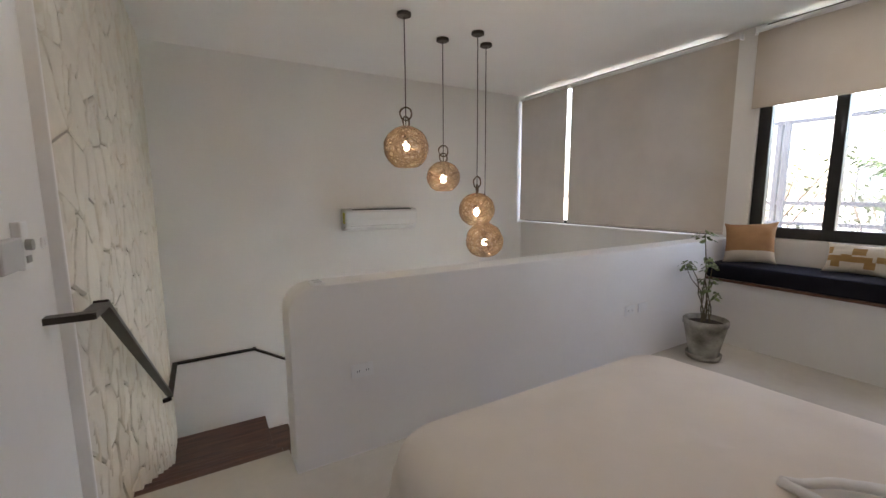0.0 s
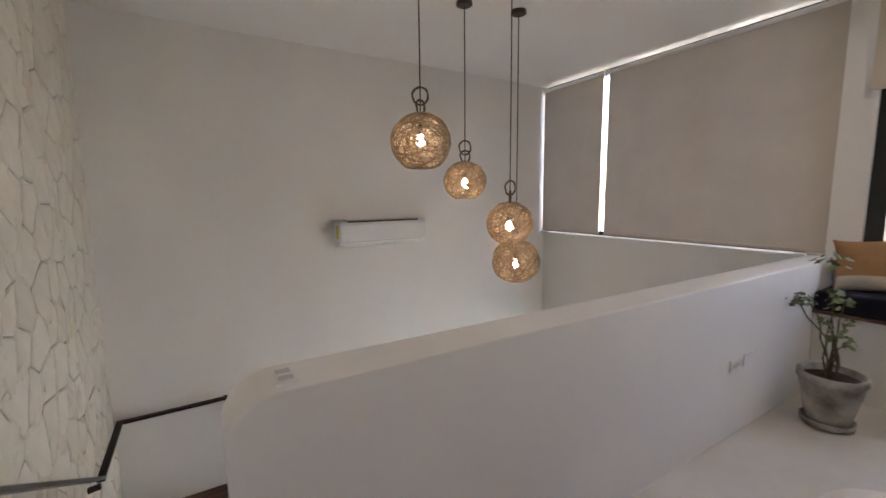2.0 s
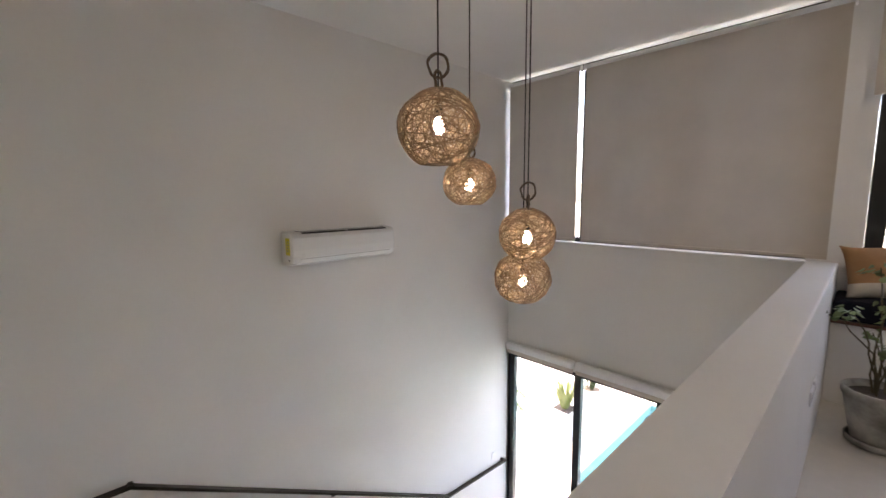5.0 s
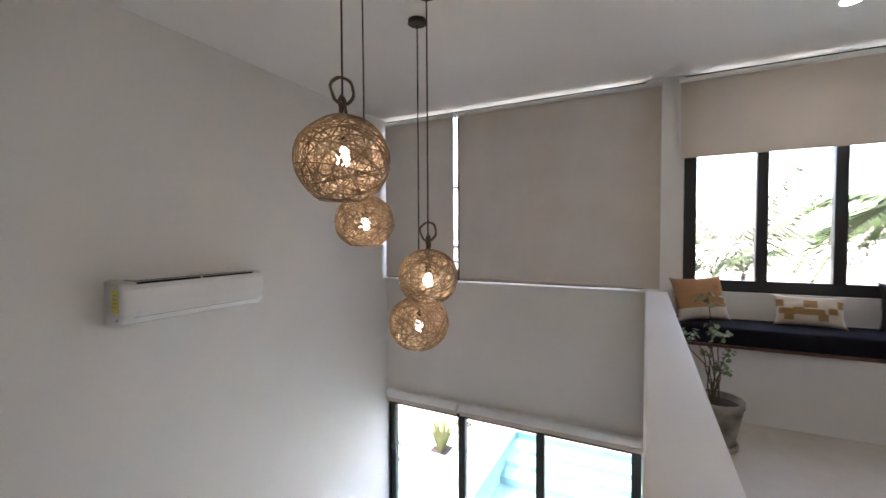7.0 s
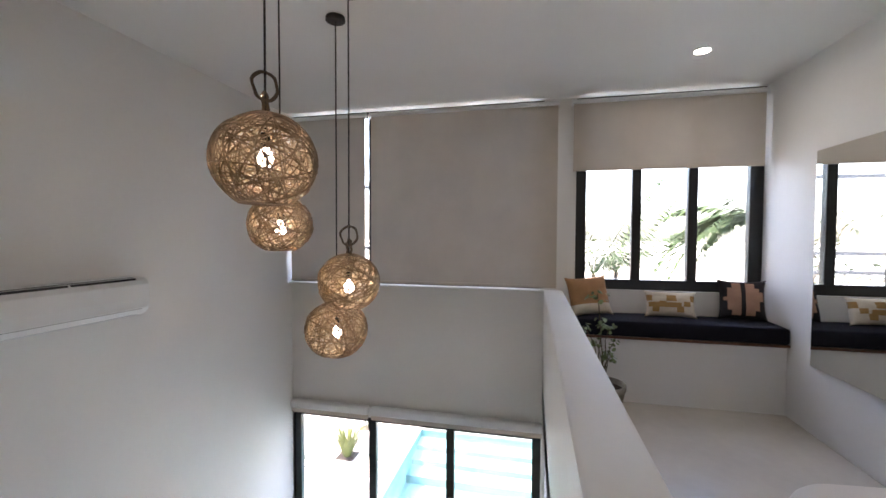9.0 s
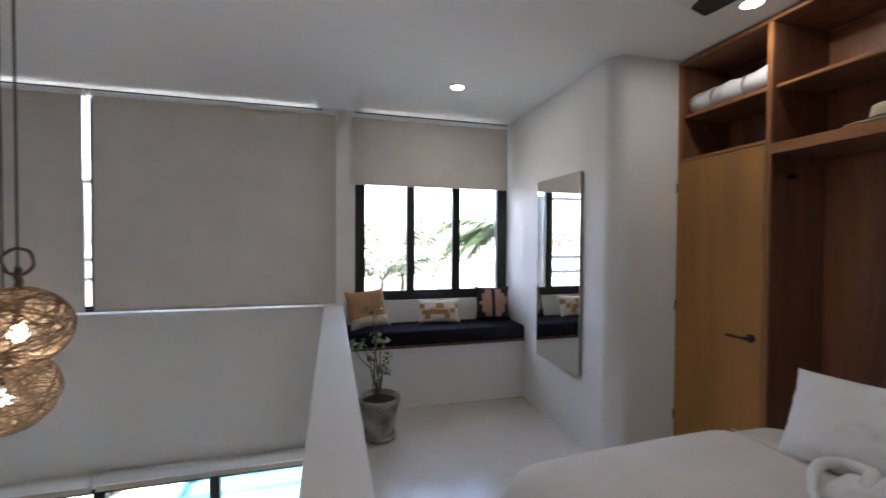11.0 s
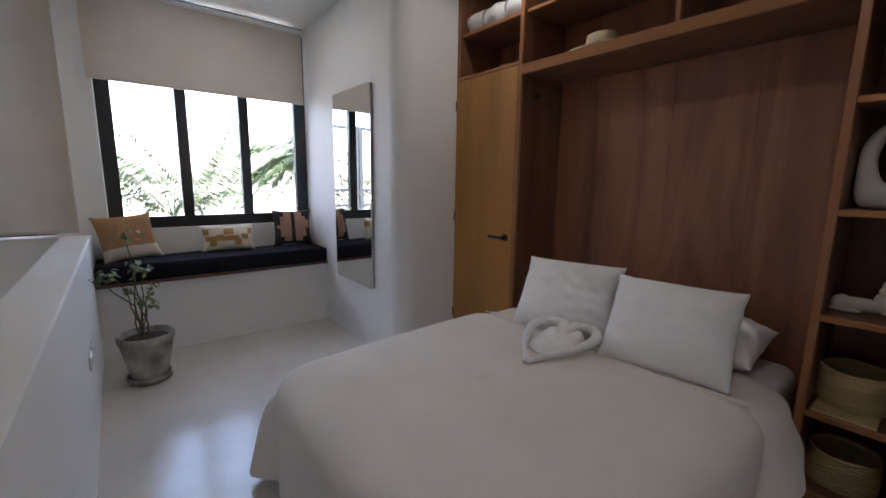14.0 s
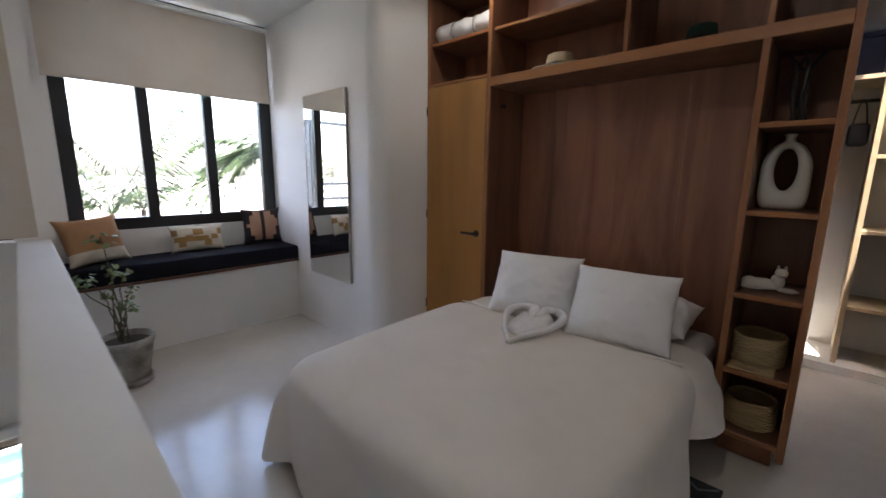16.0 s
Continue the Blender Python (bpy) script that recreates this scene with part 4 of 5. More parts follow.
part("cover_plate", solid(-0.03, -0.055, 0.0, 0.03, 0.055, 0.01, bevel=0.003), WHITEPL, rc)
for s in (-1, 1):
    part("rocker", solid(-0.02, s * 0.024 - 0.014, 0.0102, 0.02, s * 0.024 + 0.014, 0.0125, bevel=0.001), LIGHTPL, rc)

# ---- potted plant by the half wall ----
pot = thing("potted_plant", (3.93, 2.09, 0.0), "branching succulent in a stained cement pot with saucer", "potted plant")
part("saucer", lathe(bmesh.new(), [(0, 0.0), (0.1125, 0.0), (0.1305, 0.012), (0.135, 0.045), (0.1242, 0.047), (0.117, 0.02), (0, 0.018)], 36, wobble=0.03), CEMENT, pot, smooth=True)
part("pot", lathe(bmesh.new(), [(0, 0.019), (0.0945, 0.02), (0.108, 0.04), (0.1422, 0.2), (0.1584, 0.29), (0.1674, 0.3), (0.1683, 0.335), (0.1602, 0.343), (0.1485, 0.338), (0.1422, 0.3), (0, 0.295)], 40, wobble=0.02), CEMENT, pot, "grey cement pot with dark stains", smooth=True)
part("soil", lathe(bmesh.new(), [(0, 0.312), (0.072, 0.31), (0.1413, 0.302)], 24, wobble=0.05), SOIL, pot)
rnd = random.Random(5)
tips = [((0.0, 0.06, 1.05), 0.085), ((0.03, 0.21, 0.77), 0.07), ((-0.02, 0.16, 0.79), 0.06), ((-0.03, -0.03, 0.80), 0.085), ((0.02, 0.02, 0.83), 0.07), ((-0.05, -0.06, 0.68), 0.05), ((0.04, 0.06, 0.66), 0.055), ((-0.06, 0.0, 0.60), 0.045), ((0.02, -0.05, 0.55), 0.04)]
leaves = bmesh.new()
for (tx, ty, tz), spread in tips:
    b = Vector((rnd.uniform(-0.04, 0.04), rnd.uniform(-0.035, 0.035), 0.3))
    e = Vector((tx, ty, tz))
    pts = []
    for i in range(9):
        f = i / 8
        q = b.lerp(e, f)
        bow = math.sin(math.pi * f) * 0.05
        q += Vector((noise.noise((f * 3, tx * 30, 1)) * bow, noise.noise((f * 3, ty * 30, 2)) * bow - 0.4 * ty * math.sin(math.pi * f) * 0.5, 0))
        pts.append(q)
    part("stem", tube(bmesh.new(), pts, 0.006, 6, taper=0.5), STEM, pot)
    for k in range(int(7 + spread * 90)):
        a, rr = rnd.uniform(0, 6.28), spread * math.sqrt(rnd.random())
        c = e + Vector((rr * math.cos(a), rr * math.sin(a), rnd.uniform(-0.045, 0.025) - 0.2 * rr))
        nrm = Vector((0.6 * math.cos(a), 0.6 * math.sin(a), rnd.uniform(0.3, 1.2))).normalized()
        u = nrm.orthogonal().normalized()
        u = (Matrix.Rotation(rnd.uniform(0, 6.28), 3, nrm) @ u)
        w = nrm.cross(u)
        s = rnd.uniform(0.013, 0.023)
        ring = [leaves.verts.new(c + u * (s * 1.25 * math.cos(t)) + w * (s * 0.8 * math.sin(t)) + nrm * (0.004 * math.cos(2 * t))) for t in [2 * math.pi * i / 8 for i in range(8)]]
        cc = leaves.verts.new(c + nrm * 0.004)
        for i in range(8):
            leaves.faces.new((ring[i], ring[(i + 1) % 8], cc))
tagged(part("leaves", leaves, LEAF, pot, "small round grey-green leaves", smooth=True), kind="stuff")

# ---- things on the shelves of the wall unit ----
UP = 2.509
tw = thing("rolled_blanket", (2.76, -0.14, UP), "white rolled blanket with thin dark stripes on the shelf", "blanket")
bm = bmesh.new()
pts = [(-0.27 + 0.54 * i / 16, 0.012 * math.sin(i), 0.082 + 0.006 * math.sin(i * 1.7)) for i in range(17)]
tube(bm, pts, 0.082, 18)
for v in bm.verts:
    v.co.y *= 1.25
    v.co += Vector((0, noise.noise(v.co * 6), noise.noise(v.co * 6 + Vector((2, 2, 2))))) * 0.012
    v.co.z = max(v.co.z, 0.0)
part("roll", bm, TERRY, tw, smooth=True)
for k in range(5):
    x = -0.22 + 0.11 * k
    bm = tube(bmesh.new(), [(x, 0.0, 0.083), (x + 0.006, 0.0, 0.083)], 0.0845, 18)
    for v in bm.verts:
        v.co.y *= 1.25
        v.co.z = max(v.co.z, 0.0)
    part("stripe", bm, GREYPL, tw, "thin dark stripe")


def hat(at, mat, ribbon, label, r, crown, tilt):
    h = thing("brimmed_hat", at, label, "hat", "hats")
    bm = lathe(bmesh.new(), [(0.0, crown * 0.86), (r * 0.2, crown * 0.9), (r * 0.36, crown), (r * 0.45, crown * 0.93), (r * 0.49, crown * 0.55), (r * 0.52, 0.022), (r * 0.7, 0.012), (r * 0.9, 0.008), (r, 0.016), (r, 0.01), (r * 0.9, 0.001), (r * 0.5, 0.004)], 40, wobble=0.02)
    for v in bm.verts:
        v.co.z += tilt * (v.co.x / r) ** 2 * 0.04
    part("straw", bm, mat, h, smooth=True)
    part("band", lathe(bmesh.new(), [(r * 0.523, 0.022), (r * 0.512, 0.052), (r * 0.505, 0.052), (r * 0.516, 0.022)], 40), ribbon, h, "dark ribbon band", smooth=True)
    return h


hat((1.98, -0.17, 2.164), STRAW, RIBBON, "pale straw hat with a black ribbon on the shelf", 0.185, 0.115, 0.6)
hat((1.15, -0.17, 2.164), GREENF, RIBBON, "dark green felt hat on the shelf", 0.15, 0.11, 0.5)

# ring-shaped vase
vs = thing("ring_vase", (0.71, -0.16, 1.321), "matte white ring-shaped ceramic vase with short neck", "vase")
bm = bmesh.new()
rings = []
n, m = 52, 14
for i in range(n):
    a = 2 * math.pi * i / n
    c, s = math.cos(a), math.sin(a)
    # outer arch with a flat foot, inner oval hole
    e = 1.0 if s >= 0 else 0.42
    ox = 0.1 * math.copysign(abs(c) ** e, c) * (1.0 if s >= 0 else 1.0 + 0.06 * -s)
    oz = 0.19 + (0.143 * s if s >= 0 else -0.19 * abs(s) ** e)
    ix, iz = 0.045 * c, 0.196 + 0.102 * s
    row = []
    for k in range(m):
        b = 2 * math.pi * k / m
        f = 0.5 + 0.5 * math.copysign(abs(math.cos(b)) ** 0.8, math.cos(b))
        row.append(bm.verts.new((ix + (ox - ix) * f, 0.036 * math.sin(b), max(0.0, iz + (oz - iz) * f))))
    rings.append(row)
for i in range(n):
    a, b = rings[i], rings[(i + 1) % n]
    for k in range(m):
        bm.faces.new((a[k], a[(k + 1) % m], b[(k + 1) % m], b[k]))
part("ring_body", bm, CERAMIC, vs, smooth=True)
part("neck", lathe(bmesh.new(), [(0.024, 0.325), (0.02, 0.338), (0.019, 0.348), (0.027, 0.366), (0.023, 0.367), (0.015, 0.348), (0.015, 0.328)], 24), CERAMIC, vs, smooth=True)


def round_basket(x, z, r, h, label):
    b = thing("woven_basket", (x, -0.17, z), label, "basket", "baskets")
    part("liner", lathe(bmesh.new(), [(0.0, 0.004), (r * 0.93, 0.004), (r * 0.965, h - 0.004), (r * 0.94, h - 0.004), (r * 0.905, 0.012), (0.0, 0.012)], 34, wobble=0.01), BASKET, b, "woven inner wall and base", smooth=True)
    for k in range(int(h / 0.0095)):
        zz = 0.005 + 0.0095 * k
        rr = r * (0.97 + 0.03 * math.sin(math.pi * zz / h))
        part("coil", tube(bmesh.new(), [((rr + 0.0018 * math.sin(i * 2.1 + k * 3.14)) * math.cos(2 * math.pi * i / 36), (rr + 0.0018 * math.sin(i * 2.1 + k * 3.14)) * math.sin(2 * math.pi * i / 36), zz) for i in range(36)], 0.0056, 5, closed=True), BASKET, b)
    part("rim", tube(bmesh.new(), [(r * 0.965 * math.cos(2 * math.pi * i / 36), r * 0.965 * math.sin(2 * math.pi * i / 36), h + 0.001 + 0.002 * math.sin(i * 0.7)) for i in range(36)], 0.007, 6, closed=True), BASKET, b, "folded woven rim", smooth=True)
    return b


round_basket(0.705, 0.513, 0.115, 0.145, "open round basket of pale woven palm on a book")
round_basket(0.70, 0.156, 0.115, 0.14, "open round basket of pale woven palm on the bottom shelf")
bk = thing("book", (0.715, -0.09, 0.501), "thin pale book under the basket", "book")
part("cover", solid(-0.1, -0.09, 0.0, 0.09, 0.1, 0.0105, bevel=0.002), BASKET, bk)
fg = thing("figurine", (0.71, -0.15, 0.906), "small pale ceramic figurine on the shelf", "figurine")
bm = bmesh.new()
for c, s in (((0.02, 0, 0.03), (0.08, 0.03, 0.03)), ((0.075, 0.006, 0.03), (0.036, 0.034, 0.034)), ((-0.04, 0, 0.05), (0.03, 0.026, 0.045)), ((-0.05, 0.008, 0.098), (0.027, 0.026, 0.024)), ((-0.062, 0.024, 0.09), (0.014, 0.016, 0.012)),
             ((-0.064, 0.004, 0.122), (0.007, 0.005, 0.015)), ((-0.036, 0.004, 0.122), (0.007, 0.005, 0.015)), ((-0.085, 0.012, 0.011), (0.045, 0.012, 0.012)), ((-0.075, -0.014, 0.011), (0.04, 0.012, 0.012)), ((0.06, 0.036, 0.01), (0.05, 0.01, 0.01))):
    g = bmesh.ops.create_icosphere(bm, subdivisions=3, radius=1.0)
    for v in g["verts"]:
        v.co = Vector((v.co.x * s[0] + c[0], v.co.y * s[1] + c[1], max(0, v.co.z * s[2] + c[2])))
part("figure", bm, CERAMIC, fg, smooth=True)
orn = thing("dark_ornament", (0.70, -0.2, 1.733), "dark twisted driftwood ornament on the top shelf", "ornament")
rnd = random.Random(8)
for k in range(7):
    a = rnd.uniform(-0.5, 0.5)
    part("branch", tube(bmesh.new(), [(0.0 + 0.01 * k - 0.03, 0, 0.0), (0.03 * math.sin(k * 2), 0.02 * math.cos(k * 3), 0.12), (0.04 * math.sin(k * 2 + a), 0.03 * math.cos(k), 0.23), (0.07 * math.sin(k * 1.7 + a), 0.03 * math.sin(k), 0.33)], 0.014, 7, taper=0.4), FANM, orn, smooth=True)

# ---- open closet beyond the wall unit ----
cl = thing("open_closet", (0.2, -2.0, 0.0), "open pale pine closet with shelves and a hanging rail", "closet")
C = Vector((0.2, -2.0, 0.0))


def cb(name, x0, y0, z0, x1, y1, z1, mat=PALEWOOD):
    return part(name, solid(x0 - C.x, y0 - C.y, z0, x1 - C.x, y1 - C.y, z1, bevel=0.002, seg=1), mat, cl)


cb("upright", 0.345, -2.24, 0.07, 0.377, -1.75, 2.86)
cb("upright", 1.55, -2.24, 0.07, 1.58, -1.75, 2.86)
for z in (0.50, 1.075, 1.62):
    cb("shelf", XW + 0.004, -2.24, z, 0.345, -1.77, z + 0.028)
cb("top_shelf", XW + 0.004, -2.24, 2.17, 0.345, -1.76, 2.2)
cb("top_shelf", 0.377, -2.24, 2.17, 1.55, -1.76, 2.2)
cb("plinth", XW + 0.004, -2.24, 0.0, 1.58, -1.70, 0.068, PLASTER)
part("hanging_rail", tube(bmesh.new(), [(0.377 - C.x, 0.0, 2.05), (1.55 - C.x, 0.0, 2.05)], 0.013, 10), BLACK, cl, "black hanging rail")
bag = thing("dark_bag", (0.46, -2.0, 1.72), "small dark bag hanging in the closet", "bag")
part("bag_body", solid(-0.06, -0.05, 0.0, 0.06, 0.05, 0.17, bevel=0.03, seg=3), CHAR, bag)
part("bag_strap", tube(bmesh.new(), [(-0.04, 0, 0.16), (-0.02, 0, 0.3), (0.0, 0, 0.344), (0.02, 0, 0.3), (0.04, 0, 0.16)], 0.005), CHAR, bag)
dk = thing("storage_box", (0.47, -1.98, 2.201), "dark storage box on the closet top shelf", "box")
part("box_body", solid(-0.08, -0.15, 0.0, 0.12, 0.15, 0.26, bevel=0.008), NAVY, dk)
part("box_lid", solid(-0.083, -0.153, 0.262, 0.123, 0.153, 0.3, bevel=0.008), NAVY, dk)

# ---- outside: ground, deck, pool ----
PX0, PX1, PY0, PY1 = 6.2, 9.75, -2.5, 5.22


def ringed(bm, x0, y0, x1, y1, z0, z1, m=0.0):
    """A slab with an opening for the pool, m wider than the basin on each side."""
    box(bm, x0, y0, z0, PX0 - m, y1, z1)
    box(bm, PX1 + m, y0, z0, x1, y1, z1)
    box(bm, PX0 - m, y0, z0, PX1 + m, PY0 - m, z1)
    box(bm, PX0 - m, PY1 + m, z0, PX1 + m, y1, z1)
    return bm


structure("ground", ringed(bmesh.new(), -400, -400, 400, 400, LOW - 0.6, LOW - 0.083, m=0.102), GROUND, "dry pale ground reaching the horizon", "ground")
structure("pool_deck", ringed(bmesh.new(), XE + 0.201, -5, 12.5, 11, LOW - 0.079, LOW - 0.02, m=-0.02), DECK, "white sunlit stone deck round the pool", "deck")
bm = bmesh.new()
d = LOW - 1.3
box(bm, PX0 - 0.1, PY0 - 0.1, d - 0.1, PX1 + 0.1, PY1 + 0.1, d)
box(bm, PX0 - 0.1, PY0 - 0.1, d, PX0, PY1 + 0.1, LOW - 0.08)
box(bm, PX1, PY0 - 0.1, d, PX1 + 0.1, PY1 + 0.1, LOW - 0.08)
box(bm, PX0, PY0 - 0.1, d, PX1, PY0, LOW - 0.08)
box(bm, PX0, PY1, d, PX1, PY1 + 0.1, LOW - 0.08)
structure("pool_basin", bm, POOLT, "pale turquoise plastered pool basin", "pool")
for k in range(3):
    structure("pool_step", solid(PX1 - 0.4 * (3 - k) , 2.4, d + 0.001, PX1 - 0.4 * (2 - k) - 0.002, PY1 - 0.001, d + 0.35 + 0.25 * k), POOLT, "turquoise plastered step in the pool", "pool step")
w = structure("water", solid(PX0 - 0.03, PY0 - 0.03, d - 0.05, PX1 + 0.03, PY1 + 0.03, LOW - 0.13), WATER, "clear still turquoise pool water", "water")
w.visible_shadow = False


def frond(bm, base, yaw, rise, length, droop, rnd, leaf=0.34, width=0.02):
    """One feather frond: a bowed rib with narrow leaflets on both sides."""
    d = Vector((math.cos(yaw), math.sin(yaw), 0))
    s = Vector((-d.y, d.x, 0))
    rib = []
    for i in range(15):
        f = i / 14
        rib.append(base + d * (length * f * (1 - 0.15 * f)) + Vector((0, 0, rise * length * f - droop * length * f * f)))
    tube(bm, rib, 0.011, 4, taper=0.25)
    for i in range(2, 15):
        f = i / 14
        ll = leaf * (0.55 + 0.9 * math.sin(math.pi * min(1.0, f * 0.85 + 0.12))) * rnd.uniform(0.8, 1.1)
        for sg in (1, -1):
            for q in (0.0, 0.5):
                p = rib[i].lerp(rib[i - 1], q)
                tip = p + s * (sg * ll * 0.72) + d * (ll * 0.6) + Vector((0, 0, -ll * rnd.uniform(0.12, 0.5)))
                mid = p.lerp(tip, 0.5) + Vector((0, 0, 0.03))
                wv = d * width
                a = [bm.verts.new(v) for v in (p, mid + wv, tip, mid - wv)]
                bm.faces.new(a)


def palm(at, height, nf, length, seed, label, droop=0.75, rise=0.6, trunk=0.07, width=0.02):
    rnd = random.Random(seed)
    p = thing("palm_tree", at, label, "palm", "palms")
    part("trunk", tube(bmesh.new(), [(0.05 * math.sin(i * 0.8), 0.04 * math.cos(i), height * i / 8) for i in range(9)], trunk, 10, taper=0.7), BARK, p, smooth=True)
    for k in range(nf):
        bm = bmesh.new()
        frond(bm, Vector((0, 0, height)), 2 * math.pi * k / nf + rnd.uniform(-0.2, 0.2), rise * rnd.uniform(0.4, 1.5), length * rnd.uniform(0.8, 1.1), droop * rnd.uniform(0.7, 1.2), rnd, width=width)
        part("frond", bm, PALM, p)
    return p


G = LOW - 0.081
palm((7.3, -0.62, G + 0.0), 4.9, 32, 1.45, 21, "green feather palm outside the nook window", droop=0.75, rise=0.5, width=0.028)
palm((9.95, 1.35, G), 3.8, 16, 1.6, 22, "slender green palm beyond the pool", droop=0.5, rise=1.25, width=0.026)
palm((10.4, 0.8, G), 3.84, 8, 1.5, 23, "slender green palm beyond the pool", droop=0.45, rise=1.3, width=0.026)


def tree(at, height, spread, seed, label, count=900):
    rnd = random.Random(seed)
    t = thing("tree", at, label, "tree", "trees")
    bm = bmesh.new()
    tube(bm, [(0, 0, 0), (0.1, 0.05, height * 0.3), (0.0, 0.1, height * 0.55)], 0.14, 9, taper=0.6)
    ends = []
    for k in range(16):
        a = rnd.uniform(0, 6.28)
        e = Vector((spread * math.cos(a) * rnd.uniform(0.3, 1), spread * math.sin(a) * rnd.uniform(0.3, 1), height * rnd.uniform(0.55, 1.0)))
        s = Vector((0, 0.1, height * rnd.uniform(0.35, 0.55)))
        md = s.lerp(e, 0.5) + Vector((rnd.uniform(-0.2, 0.2), rnd.uniform(-0.2, 0.2), 0.15))
        tube(bm, [s, md, e], 0.045, 6, taper=0.3)
        ends += [e, md.lerp(e, 0.6)]
    part("trunk", bm, BARK, t, smooth=True)
    bm = bmesh.new()
    for k in range(count):
        c = rnd.choice(ends) + Vector((rnd.gauss(0, 0.3), rnd.gauss(0, 0.3), rnd.gauss(0, 0.24)))
        nrm = Vector((rnd.gauss(0, 1), rnd.gauss(0, 1), rnd.gauss(0.5, 1))).normalized()
        u = nrm.orthogonal().normalized() * rnd.uniform(0.05, 0.1)
        v = nrm.cross(u) * 0.5
        bm.faces.new([bm.verts.new(p) for p in (c - u, c + v, c + u, c - v)])
    tagged(part("crown", bm, TREEL, t, "loose crown of small green leaves"), kind="stuff")
    return t


tree((13.5, 5.6, G), 5.6, 1.7, 31, "tree with bare and leafy branches beyond the terrace screen")
tree((14.5, 3.2, G), 4.6, 1.5, 32, "low leafy tree beyond the pool")

# grey framed terrace screen and the white house behind it
sc = thing("terrace_screen", (10.6, 4.6, G), "tall grey metal framed glass screen beside the pool", "glass screen")
for y in (-2.1, -0.55, -0.42, 1.2, 2.8):
    part("post", solid(-0.05, y - 0.05, 0.0, 0.05, y + 0.05, 5.95, bevel=0.006), GREY, sc)
for z in (5.9, 4.3, 3.9, 0.3):
    part("rail", solid(-0.045, -2.1, z - 0.04, 0.045, 2.8, z + 0.04), GREY, sc)
for a, b in ((-2.05, -0.6), (-0.37, 1.15), (1.25, 2.75)):
    for z0, z1 in ((0.34, 3.86), (4.34, 5.86)):
        pn = part("pane", solid(-0.004, a, z0, 0.004, b, z1), GLASS, sc)
        pn.visible_shadow = False
hs = thing("white_house", (19.0, 2.0, G), "white flat-roofed modern house beyond the garden", "house")
part("wall", solid(0.0, 0.6, 0.0, 6.0, 3.6, 6.6), WHITEB, hs)
part("roof", solid(-0.2, 0.4, 6.601, 6.2, 3.8, 6.85), WHITEB, hs)
for y in (1.35, 2.6):
    wd = part("window", solid(-0.03, y - 0.5, 4.0, 0.02, y + 0.5, 5.4), GREY, hs, "dark framed window")
    part("pane", solid(-0.04, y - 0.43, 4.08, -0.031, y + 0.43, 5.32), FARGLASS, wd)


def planter(at, kind, label, seed):
    rnd = random.Random(seed)
    p = thing("deck_planter", at, label, "planter", "deck planters")
    if kind == "square":
        bm = solid(-0.2, -0.2, 0.0, 0.2, 0.2, 0.55, bevel=0.012)
        for v in bm.verts:
            k = 0.72 + 0.28 * v.co.z / 0.55
            v.co.x *= k
            v.co.y *= k
        part("pot", bm, WHITEB, p, "tapered white square pot")
        part("soil", solid(-0.17, -0.17, 0.551, 0.17, 0.17, 0.56), SOIL, p)
        top = 0.55
    else:
        part("pot", lathe(bmesh.new(), [(0, 0), (0.17, 0), (0.26, 0.2), (0.27, 0.4), (0.24, 0.52), (0.21, 0.52), (0.2, 0.48), (0, 0.47)], 30), WHITEB, p, "rounded white pot", smooth=True)
        part("soil", lathe(bmesh.new(), [(0, 0.485), (0.2, 0.48)], 20), SOIL, p)
        top = 0.48
    bm = bmesh.new()
    for k in range(130 if kind == "square" else 26):
        a = rnd.uniform(0, 6.28)
        e = rnd.uniform(0.1, 0.5)
        ln = rnd.uniform(0.4, 0.75)
        b = Vector((0.06 * math.cos(a), 0.06 * math.sin(a), top))
        d = Vector((math.cos(a) * e, math.sin(a) * e, 1.0)).normalized()
        sd = Vector((-math.sin(a), math.cos(a), 0)) * 0.014
        m1, tip = b + d * ln * 0.55, b + d * ln + Vector((math.cos(a), math.sin(a), -0.6)) * 0.12 * e * 2
        bm.faces.new([bm.verts.new(q) for q in (b - sd * 0.5, b + sd * 0.5, m1 + sd, m1 - sd)])
        bm.faces.new([bm.verts.new(q) for q in (m1 - sd, m1 + sd, tip)])
    part("leaves", bm, GRASSY if kind == "square" else PALM, p)
    return p


DZ = LOW - 0.019
planter((7.25, 5.92, DZ), "square", "white square pot with a yellow-green grassy plant on the deck", 41)
planter((8.45, 6.0, DZ), "round", "round white pot with a young plant on the deck", 42)
planter((5.6, 6.1, DZ), "round", "white pot with a spider plant beside the door", 43)
palm((6.3, 7.3, DZ - 0.06), 0.9, 10, 1.1, 24, "low green palm at the deck edge", droop=0.6, rise=0.9)

# ---- whitewashed stones of the stair wall ----
facing = thing("stone_facing", (XW, 2.23, LOW), "whitewashed limestone facing of irregular blocks with thin dark joints", "stone facing", kind="structure")
SY0, SY1, SZ0, SZ1 = 0.0, YN - 2.23 - 0.002, 1.62, TOP - LOW - 0.003


def cut(poly, px, py, nx, ny):
    """Keep the part of a convex polygon on the side of (px, py) away from n."""
    out = []
    for i, a in enumerate(poly):
        b = poly[(i + 1) % len(poly)]
        da = (a[0] - px) * nx + (a[1] - py) * ny
        db = (b[0] - px) * nx + (b[1] - py) * ny
        if da <= 0:
            out.append(a)
        if da * db < 0:
            f = da / (da - db)
            out.append((a[0] + (b[0] - a[0]) * f, a[1] + (b[1] - a[1]) * f))
    return out


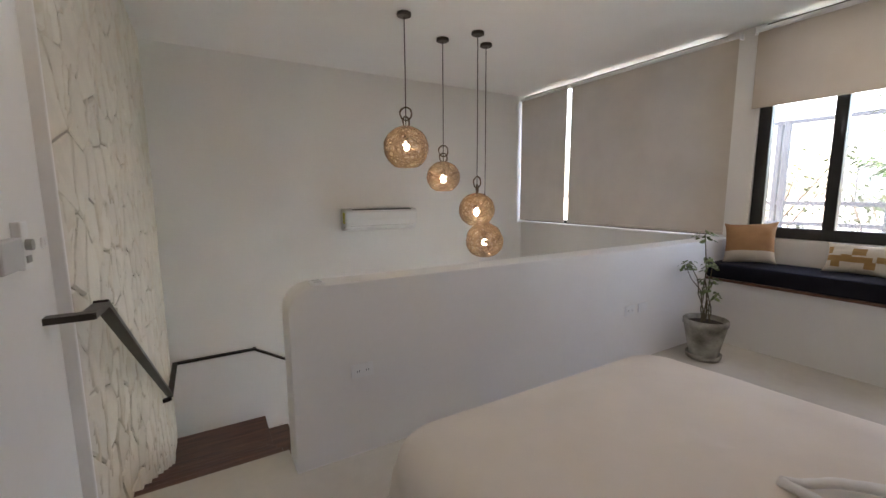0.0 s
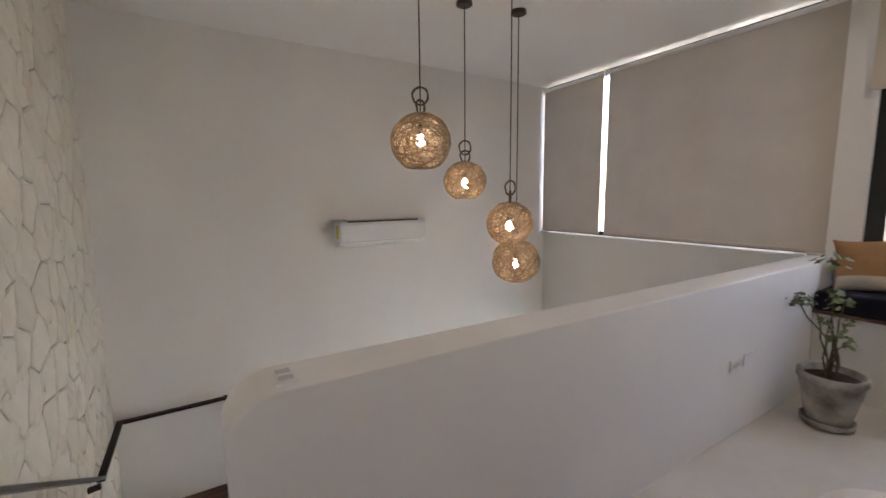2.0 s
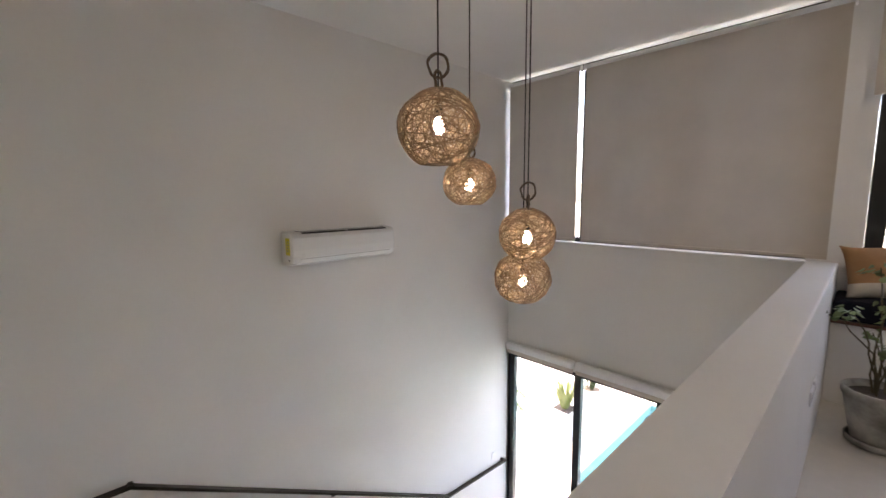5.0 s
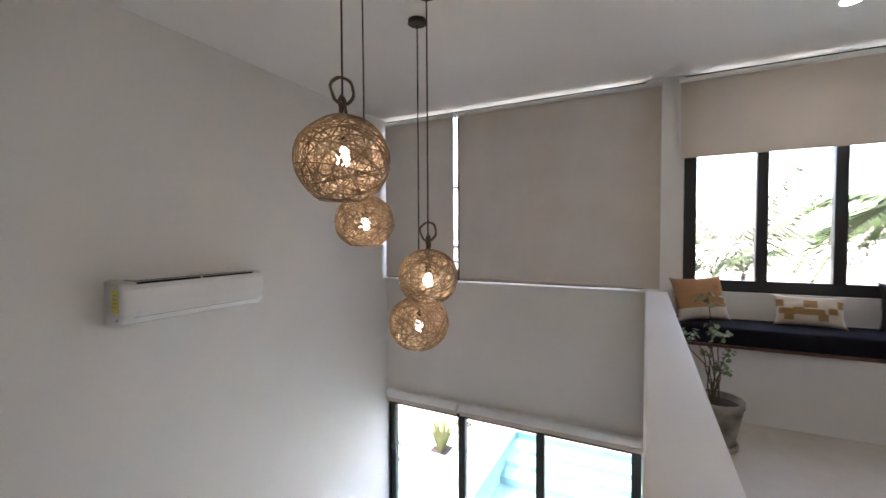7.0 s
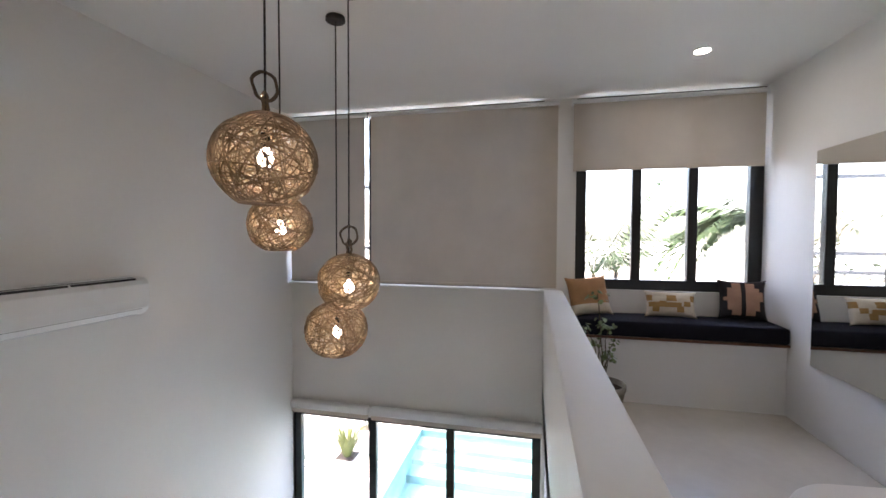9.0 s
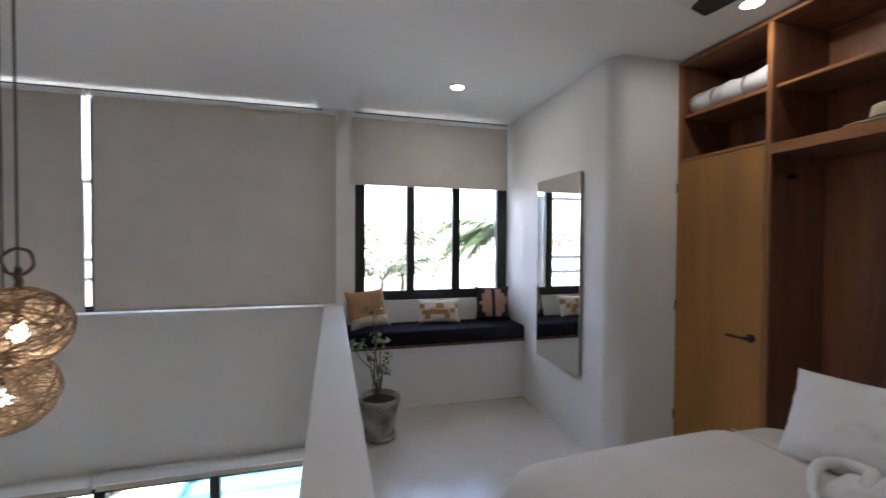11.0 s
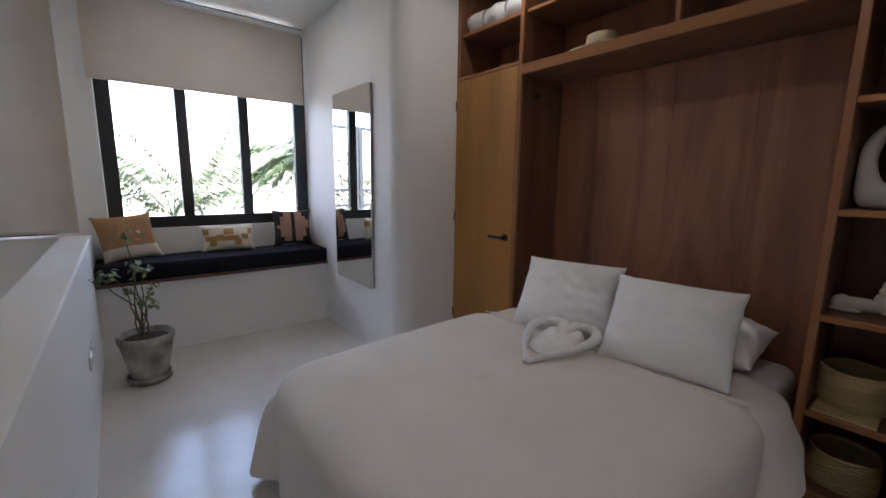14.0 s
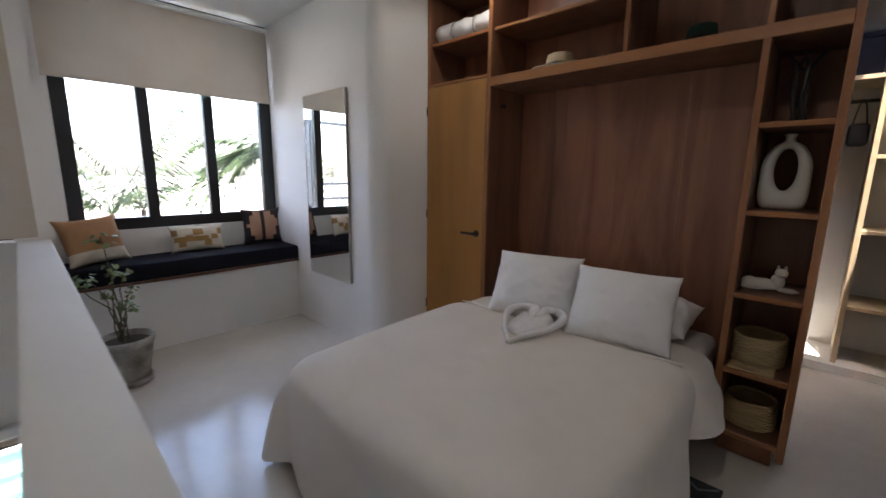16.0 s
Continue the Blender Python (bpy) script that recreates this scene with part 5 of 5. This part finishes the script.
rnd = random.Random(77)
seeds = []
rows = 17
for r in range(rows):
    cols = 15
    for c in range(cols):
        seeds.append((SY0 + (c + 0.5 + 0.5 * (r % 2) - 0.25 + rnd.uniform(-0.38, 0.38)) * (SY1 - SY0) / cols, SZ0 + (r + 0.5 + rnd.uniform(-0.4, 0.4)) * (SZ1 - SZ0) / rows))
for i, (sy, sz) in enumerate(seeds):
    poly = [(SY0, SZ0), (SY1, SZ0), (SY1, SZ1), (SY0, SZ1)]
    for j, (oy, oz) in enumerate(seeds):
        if i == j or abs(oy - sy) > 1.2 or abs(oz - sz) > 1.2:
            continue
        ny, nz = oy - sy, oz - sz
        ln = math.hypot(ny, nz)
        gap = 0.0046
        poly = cut(poly, (sy + oy) / 2 - ny / ln * gap, (sz + oz) / 2 - nz / ln * gap, ny / ln, nz / ln)
        if len(poly) < 3:
            break
    if len(poly) < 3:
        continue
    # rough outline: split long edges and shift the new points a little
    fine = []
    for k, a in enumerate(poly):
        b = poly[(k + 1) % len(poly)]
        fine.append(a)
        ln = math.hypot(b[0] - a[0], b[1] - a[1])
        inner = SY0 + 0.01 < (a[0] + b[0]) / 2 < SY1 - 0.01
        for q in range(1, max(1, int(ln / 0.07))):
            f = q / max(1, int(ln / 0.07))
            y, z = a[0] + (b[0] - a[0]) * f, a[1] + (b[1] - a[1]) * f
            if inner:
                y += 0.006 * noise.noise((y * 14, z * 14, 3.3))
                z += 0.006 * noise.noise((y * 14, z * 14, 8.8))
            fine.append((y, z))
    cy, cz = sum(p[0] for p in fine) / len(fine), sum(p[1] for p in fine) / len(fine)
    depth = 0.035 + rnd.uniform(-0.002, 0.003)
    tilt_y, tilt_z = rnd.uniform(-0.012, 0.012), rnd.uniform(-0.012, 0.012)
    bm = bmesh.new()
    back = [bm.verts.new((-0.015, y - cy, z - cz)) for y, z in fine]
    mid = [bm.verts.new((depth - 0.006, y - cy, z - cz)) for y, z in fine]
    fr = []
    for y, z in fine:
        k = 1 - min(0.1, 0.012 / max(0.02, math.hypot(y - cy, z - cz)))
        yy, zz = (y - cy) * k, (z - cz) * k
        fr.append(bm.verts.new((depth + tilt_y * yy + tilt_z * zz + 0.005 * noise.noise((y * 6, z * 6, 1.0)), yy, zz)))
    ctr = bm.verts.new((depth + 0.002 + 0.004 * noise.noise((cy * 5, cz * 5, 2.0)), 0, 0))
    L = len(fine)
    for k in range(L):
        q = (k + 1) % L
        bm.faces.new((back[k], back[q], mid[q], mid[k]))
        bm.faces.new((mid[k], mid[q], fr[q], fr[k]))
        bm.faces.new((fr[k], fr[q], ctr))
    me = bpy.data.meshes.new("stone")
    bm.to_mesh(me)
    bm.free()
    me.materials.append(STONE)
    st = new("stone", me)
    st.parent = facing
    st.location = (0.0, cy, cz)
# lime pointing that fills most joints
def flush(y, z):
    n = noise.noise((y * 9.0, z * 4.2, 9)) + 0.5 * noise.noise((y * 21, z * 10, 2))
    open_part = min(1.0, max(0.0, (n + 0.09) / 0.05))
    return 0.0365 + 0.003 * noise.noise((y * 17, z * 17, 4)) - 0.07 * open_part


bm = bmesh.new()
ny, nz = 150, 190
grid = []
for i in range(ny + 1):
    col = []
    for k in range(nz + 1):
        y, z = SY0 + (SY1 - SY0) * i / ny, SZ0 + (SZ1 - SZ0) * k / nz
        col.append(bm.verts.new((flush(y, z), y, z)))
    grid.append(col)
for i in range(ny):
    for k in range(nz):
        bm.faces.new((grid[i][k], grid[i + 1][k], grid[i + 1][k + 1], grid[i][k + 1]))
# dark backing sheet, added so the open joints look deep and shaded
part("joint_shade", solid(-0.0195, SY0 + 0.001, SZ0, -0.0155, SY1 - 0.001, SZ1), JOINT, facing, "dark sheet for the shade deep in the open joints")
part("pointing", bm, MORTAR, facing, "lime pointing between the stones", smooth=True)
